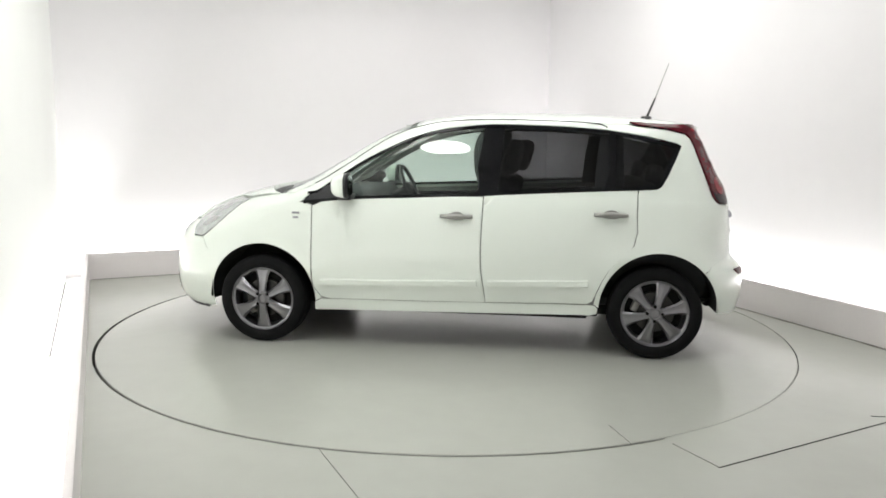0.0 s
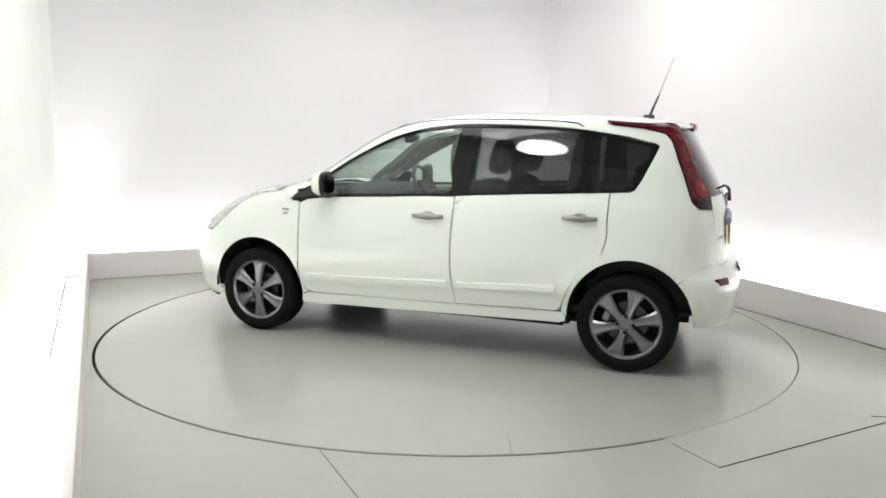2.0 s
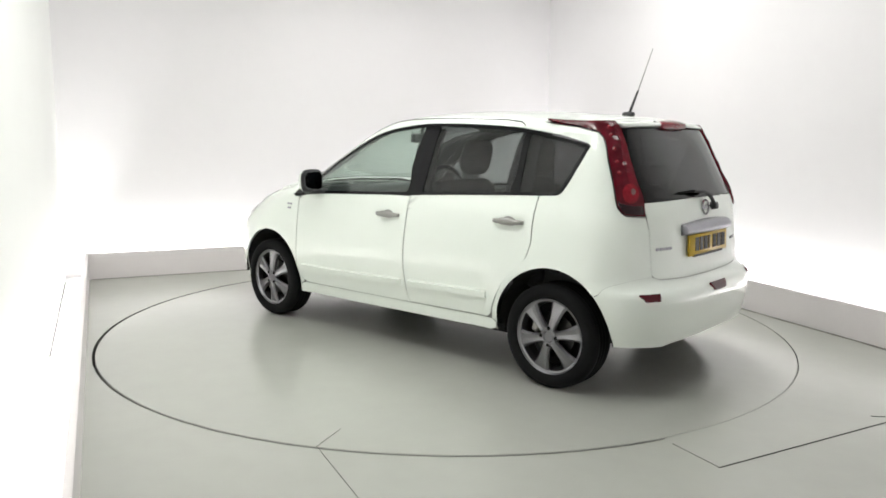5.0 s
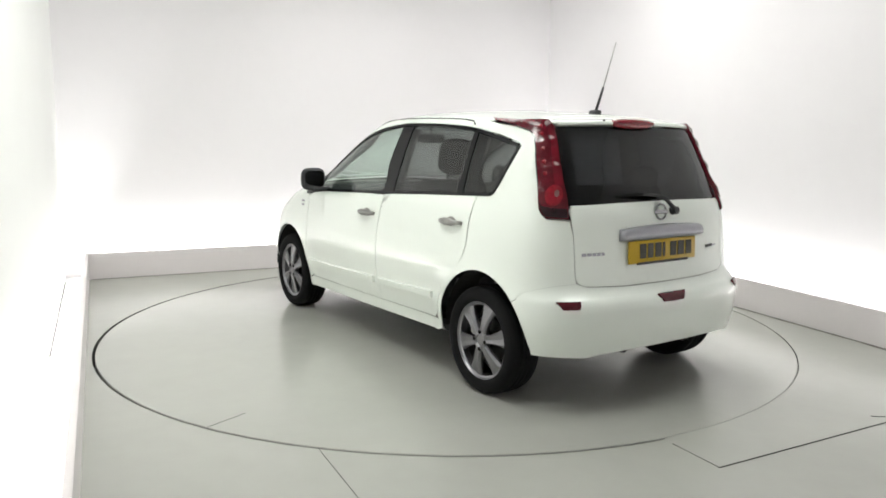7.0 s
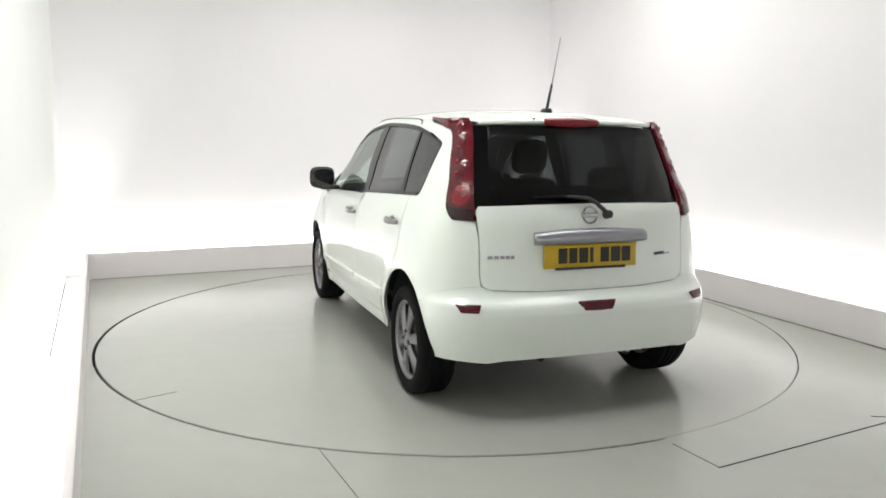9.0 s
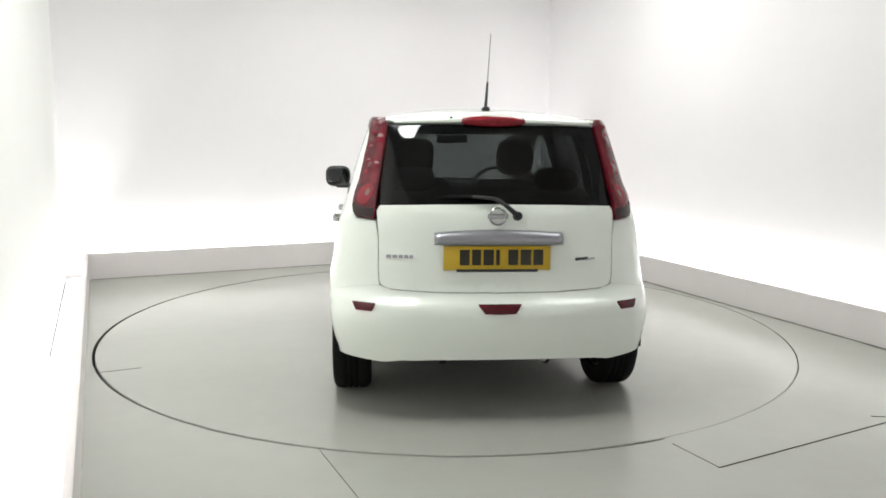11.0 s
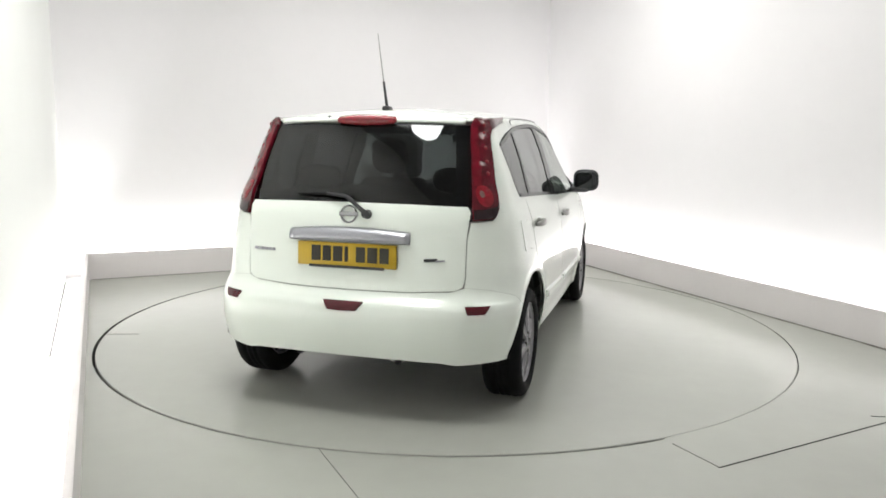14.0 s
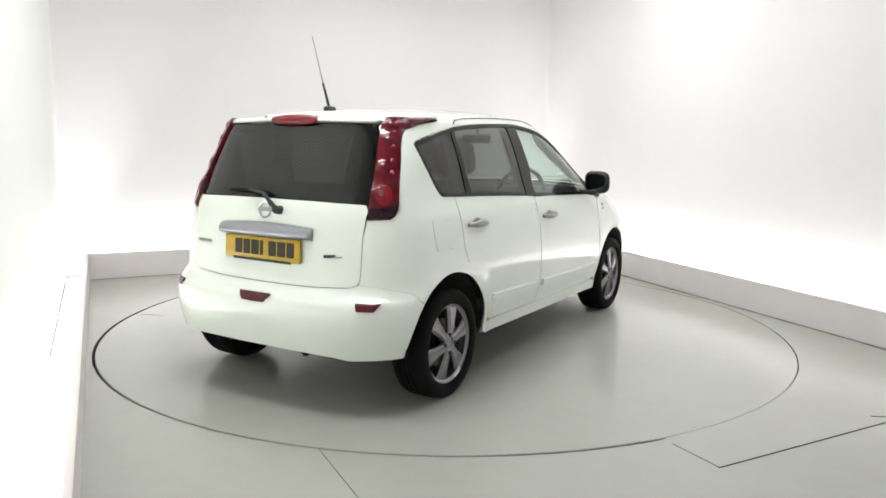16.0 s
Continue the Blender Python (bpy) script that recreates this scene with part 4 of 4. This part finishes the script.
# wheels
def build_wheel():
    bm = bmesh.new()
    # spokes: six broad flat ones, joined to the hub and the rim
    prof = [(0.030, 0.024, 0.004), (0.060, 0.022, 0.010), (0.10, 0.025, 0.007), (0.145, 0.033, 0.002), (0.180, 0.043, -0.002), (0.204, 0.053, -0.008)]
    rows = []
    for r, hw, y in prof:
        rows.append([bm.verts.new(v) for v in ((r, y - 0.012, -hw), (r, y, -hw * 0.66), (r, y - 0.003, 0), (r, y, hw * 0.66), (r, y - 0.012, hw),
                                               (r, y - 0.034, hw * 0.8), (r, y - 0.034, -hw * 0.8))])
    for p, q in zip(rows, rows[1:]):
        for i in range(7):
            bm.faces.new((p[i], p[(i + 1) % 7], q[(i + 1) % 7], q[i]))
    spoke_mesh = mesh_of("spoke", bm, ALLOY)
    bm = bmesh.new()
    lathe(bm, [(0.001, 0.006), (0.026, 0.006), (0.030, 0.003), (0.034, 0.010), (0.046, 0.010), (0.052, 0.002), (0.052, -0.03), (0.03, -0.04)], 36)
    hub_mesh = mesh_of("hub", bm, ALLOY)
    bm = bmesh.new()
    lathe(bm, [(0.191, -0.032), (0.196, -0.008), (0.207, -0.003), (0.2125, 0.005), (0.218, 0.005), (0.218, -0.010), (0.206, -0.03), (0.197, -0.15), (0.188, -0.15), (0.186, -0.04), (0.189, -0.032)], 56)
    rim_mesh = mesh_of("wheel", bm, ALLOY)
    bm = bmesh.new()
    prof = [(0.204, -0.012), (0.214, 0.006), (0.221, 0.014), (0.238, 0.021), (0.264, 0.019), (0.283, 0.010), (0.2925, -0.006), (0.2955, -0.03)]
    for y in (-0.055, -0.085, -0.115):
        prof += [(0.2955, y + 0.010), (0.289, y + 0.004), (0.289, y - 0.004), (0.2955, y - 0.010)]
    prof += [(0.2955, -0.145), (0.290, -0.165), (0.272, -0.182), (0.24, -0.184), (0.200, -0.16)]
    lathe(bm, prof, 72)
    tyre_mesh = mesh_of("tyre", bm, RUBBER, True)
    bm = bmesh.new()
    lathe(bm, [(0.05, -0.055), (0.128, -0.055), (0.130, -0.058), (0.130, -0.072), (0.05, -0.075)], 40)
    disc_mesh = mesh_of("brake_disc", bm, STEEL)
    bm = bmesh.new()
    box(bm, (0.122, -0.060, 0.0), (0.045, 0.05, 0.085), 0.012)
    cal_mesh = mesh_of("caliper", bm, CALIPER)
    bm = bmesh.new()
    cyl(bm, (0.047, 0.000, 0), (0.047, 0.0125, 0), 0.012, 0.010, 10)
    nut_mesh = mesh_of("wheel_nut", bm, GLOSS)
    bm = bmesh.new()
    lathe(bm, [(0.001, -0.10), (0.2, -0.10), (0.2, -0.105), (0.001, -0.105)], 40)
    back_mesh = mesh_of("backing", bm, UNDER)
    return rim_mesh, (("tyre", tyre_mesh), ("brake_disc", disc_mesh), ("caliper", cal_mesh), ("hub", hub_mesh), ("back_plate", back_mesh)), spoke_mesh, nut_mesh


rim_mesh, others, spoke_mesh, nut_mesh = build_wheel()
for (wx, wz), spin in zip(WHEELS, (0, 44)):
    for side in (1, -1):
        w = new("wheel", rim_mesh)
        w["label"] = "grey six-spoke alloy wheel"
        w.parent = car
        w.matrix_basis = pose(wx, side * 0.803, wz) @ (pose(0, 0, 0) if side == 1 else pose(0, 0, 0, 0, 0, 180)) @ pose(0, 0, 0, 0, spin, 0)
        for k in range(6):
            o = new("spoke", spoke_mesh)
            o.parent = w
            o.matrix_basis = pose(0, 0, 0, 0, -(60 * k + 90), 0) @ Matrix.Diagonal((0.975, 1, 1.10, 1))
        for k in range(4):
            o = new("wheel_nut", nut_mesh)
            o.parent = w
            o.matrix_basis = pose(0, 0, 0, 0, 90 * k + 45, 0)
        for n_, me in others:
            o = new(n_, me)
            o.parent = w
            if n_ == "caliper":
                o.matrix_basis = pose(0, 0, 0, 0, -spin + ((-20 if spin else 35) if side == 1 else (200 if spin else 145)), 0)

# underbody, and a grey inner shell painted as the shade in the panel joints
bm = bmesh.new()
outline = [(1.95, 0.45), (1.72, 0.62), (1.66, 0.42), (0.95, 0.42), (0.95, 0.74), (-0.91, 0.74), (-0.91, 0.42), (-1.60, 0.42), (-1.60, 0.3)]
prism(bm, outline + [(x, -y) for x, y in outline[::-1]], 0.25, 0.32)
# lower block, hidden from view, added to deepen the shade under the car
prism(bm, [(1.55, 0.40), (0.88, 0.45), (0.88, 0.62), (-0.85, 0.62), (-0.85, 0.48), (-1.42, 0.48), (-1.42, -0.48), (-0.85, -0.48), (-0.85, -0.62), (0.88, -0.62), (0.88, -0.45), (1.55, -0.40)][::-1], 0.205, 0.30)
part("underbody", bm, UNDER, car, "black underseal floor of the car with an added lower block")
bm = bmesh.new()
prism(bm, [(-1.55, -0.62), (-1.80, -0.5), (-1.80, 0.5), (-1.55, 0.62)], 0.345, 0.36)
part("boot_floor", bm, UNDER, car)
bm = bmesh.new()
cyl(bm, (-1.50, -0.25, 0.30), (-1.77, -0.25, 0.285), 0.026, 0.026, 16, caps=False)
part("exhaust_pipe", bm, STEEL, car)
bm = bmesh.new()
box(bm, (-1.50, -0.1, 0.335), (0.26, 0.62, 0.12), 0.05, seg=3)
part("silencer", bm, UNDER, car, smooth=True)
bm = bmesh.new()
cyl(bm, (-1.29, -0.7, 0.298), (-1.29, 0.7, 0.298), 0.035, 0.035, 12)
part("axle", bm, UNDER, car)
bm = bmesh.new()
cyl(bm, (1.305, -0.7, 0.298), (1.305, 0.7, 0.298), 0.03, 0.03, 12)
part("axle", bm, UNDER, car)


bm = bmesh.new()
box(bm, (-1.70, 0.40, 0.315), (0.14, 0.10, 0.07), 0.015)
part("tow_bracket", bm, UNDER, car)
# tail of the exhaust on the car's left, an open pipe
bm = bmesh.new()
cyl(bm, (-1.55, 0.28, 0.315), (-1.80, 0.27, 0.298), 0.024, 0.024, 16, caps=False)
part("exhaust_tail", bm, STEEL, car)
bm = bmesh.new()
lathe(bm, [(0.011, 0.0), (0.019, -0.004), (0.021, 0.0), (0.019, 0.006), (0.011, 0.0)], 20)
eye = part("tow_eye", bm, CHROME, car, "small bright towing eye", smooth=True)
eye.matrix_basis = pose(-1.80, -0.235, 0.302, 0, 0, 90)
# hidden blocks added beside the wheels to stop light passing under the car
for side in (1, -1):
    for x0, x1 in ((0.955, 0.90), (-0.905, -0.85)):
        bm = bmesh.new()
        box(bm, ((x0 + x1) / 2, side * 0.52, 0.298), (abs(x1 - x0), 0.26, 0.05), 0.01)
        part("light_stop", bm, UNDER, car, "black block added between wheel and sill to stop stray light")


def inner_shell(side):
    a1, a0 = arch(1, 0.30, 0.30, 0.03), arch(0, 0.30, 0.30, 0.03)
    out = (X((0.93, 0.27), (-0.90, 0.27)) + a1[::-1] + specs(("r", 0.74, 0.33), ("r", 0.0, 0.34), ("r", 0.0, 0.99), ("r", 0.58, 0.985))
           + X((-1.55, 0.99), (-1.40, 1.03)) + span(-1.25, 0.95, lambda x: belt_z(x) - 0.02, 20) + X((1.1, 0.978), (1.3, 0.972), (1.45, 0.945), (1.56, 0.88), (1.66, 0.79), (1.71, 0.70), (1.69, 0.60)) + a0[::-1])
    panel("inner_shell", out, SEAM_SHADE, car, side, lift=-0.022, thick=0.006, step=0.05)


both(inner_shell)

# cabin
rbox("dashboard", (0.86, 0, 0.90), (0.42, 1.36, 0.22), 0.07, CABIN, car)
rbox("cabin_floor", (-0.2, 0, 0.34), (2.4, 1.36, 0.06), 0.02, CABIN, car)
rbox("centre_console", (0.35, 0, 0.52), (0.6, 0.22, 0.34), 0.05, CABIN, car)
rbox("parcel_shelf", (-1.42, 0, 0.985), (0.52, 1.12, 0.03), 0.01, CABIN, car)
rbox("boot_lining", (-1.3, 0, 0.62), (0.7, 1.1, 0.62), 0.05, CABIN, car)
bm = bmesh.new()
sw = []
for k in range(32):
    a = 2 * math.pi * k / 32
    ring = []
    for j in range(8):
        b = 2 * math.pi * j / 8
        r = 0.182 + 0.016 * math.cos(b)
        ring.append(bm.verts.new((0.016 * math.sin(b), r * math.cos(a), r * math.sin(a))))
    sw.append(ring)
for k in range(32):
    p, q = sw[k], sw[(k + 1) % 32]
    for j in range(8):
        bm.faces.new((p[j], p[(j + 1) % 8], q[(j + 1) % 8], q[j]))
box(bm, (0.02, 0, -0.01), (0.06, 0.16, 0.13), 0.03)
box(bm, (0.015, 0, 0), (0.02, 0.35, 0.035), 0.008)
box(bm, (0.015, 0, -0.1), (0.02, 0.05, 0.16), 0.008)
cyl(bm, (0.0, 0, 0), (0.30, 0, -0.0), 0.03)
st = part("steering_wheel", bm, CABIN, car, "charcoal steering wheel", smooth=True)
st.matrix_basis = pose(0.50, -0.36, 0.985, 0, 24, 0)


def cushion(name, c, s, mat, parent, rot=(0, 0, 0), e=0.62):
    """A softly rounded pad."""
    bm = bmesh.new()
    bmesh.ops.create_uvsphere(bm, u_segments=24, v_segments=14, radius=1.0)
    for v in bm.verts:
        v.co = Vector([math.copysign(abs(k) ** e, k) * h / 2 for k, h in zip(v.co, s)])
    ob = part(name, bm, mat, parent, smooth=True)
    ob.matrix_basis = pose(*c, *rot)
    return ob


def seat(x, y, w, tilt, name, z_back=0.34, rest=True, rest_w=0.25):
    s = rbox(name, (x, y, 0.60), (0.50, w, 0.16), 0.06, CLOTH, car, (0, -6, 0), "charcoal cloth seat", seg=4)
    rbox("backrest", (-0.25 - 0.085, 0, 0.29), (0.15, w * 0.98, 0.52), 0.065, CLOTH, s, (0, -tilt + 6, 0), seg=4)
    if rest:
        cushion("headrest", (-0.43, 0, 0.705), (0.12, rest_w, 0.24), CLOTH, s, (0, -8, 0))
    return s


seat(0.165, 0.33, 0.50, 18, "front_seat")
seat(0.105, -0.33, 0.50, 18, "front_seat")
rear_seat = seat(-0.80, 0, 1.24, 16, "rear_seat", rest=False)
for y in (0.40, -0.40):
    cushion("headrest", (-0.41, y, 0.60), (0.10, 0.25, 0.13), CLOTH, rear_seat, (0, -8, 0))
bm = bmesh.new()
box(bm, (0.47, 0.0, 1.375), (0.03, 0.24, 0.07), 0.014, seg=2)
cyl(bm, (0.48, 0, 1.40), (0.46, 0, 1.47), 0.012)
part("interior_mirror", bm, CABIN, car)


def door_card(side):
    card = X((0.80, 0.45), (0.80, 0.93)) + span(0.70, -0.95, lambda x: belt_z(x) - 0.03, 12) + X((-0.95, 0.66), (-0.85, 0.45))
    panel("door_lining", card, CABIN, car, side, lift=-0.09, thick=0.02, step=0.08)
    pil = X((-0.11, 1.0), (-0.26, 1.0), (-0.285, 1.46), (-0.15, 1.462))
    panel("pillar_lining", pil, CABIN, car, side, lift=-0.045, thick=0.02, step=0.06)
    cp = X((-0.86, 1.05), (-1.05, 1.055), (-1.04, 1.43), (-0.90, 1.435))
    panel("pillar_lining", cp, CABIN, car, side, lift=-0.045, thick=0.02, step=0.06)
    dp = X((-1.24, 1.08), (-1.36, 1.34), (-1.38, 1.37), (-1.30, 1.41), (-1.42, 1.40)) + specs(("r", 0.60, 1.32), ("r", 0.62, 1.2), ("r", 0.63, 1.02)) + X((-1.50, 1.0))
    panel("pillar_lining", dp, CABIN, car, side, lift=-0.05, thick=0.015, step=0.06)


def roof_lining(side):
    rail = span(0.80, -1.0, lambda x: wtop_z(x) + 0.012, 30) + span(-1.0, 0.86, lambda x: seam_z(x) - 0.002, 30)
    panel("cantrail_lining", rail, LINING, car, side, lift=-0.03, thick=0.01, step=0.05)
    post = span(0.95, 0.36, lambda x: seam_z(x) + 0.001, 16) + [sp("x", x + 0.05 * min(1.0, max(0.0, (x - 0.32) / 0.25)), seam_z(x) + 0.001) for x in np.linspace(0.36, 0.95, 16)]
    panel("pillar_lining", post, LINING, car, side, lift=-0.02, thick=0.008, step=0.05)


both(door_card)
both(roof_lining)


# ---- what moves ----
def motions():
    car_rows, deck_rows = [], []
    for k in range(33):
        t = k * 0.5
        a = TURN(t)
        r = math.radians(a)
        x = AXIS[0] + math.cos(r) * CAR_OFF[0] - math.sin(r) * CAR_OFF[1]
        y = AXIS[1] + math.sin(r) * CAR_OFF[0] + math.cos(r) * CAR_OFF[1]
        car_rows.append((t, pose(x, y, 0.0, 0, 0, a)))
        deck_rows.append((t, pose(AXIS[0], AXIS[1], 0.0, 0, 0, a)))
    walk(car, car_rows)
    walk(turntable, deck_rows)


CAR_OFF = (-0.1542, -0.0621)
TURN = curve_table([(0.0, 172.80), (1.0, 166.02), (2.0, 159.17), (3.0, 152.27), (4.0, 145.31), (5.0, 138.30), (6.0, 131.24), (7.0, 124.13), (8.0, 116.99), (9.0, 109.81), (10.0, 102.59), (11.0, 95.35), (12.0, 88.08), (13.0, 80.78), (14.0, 73.47), (15.0, 66.14), (16.0, 58.81)])
motions()
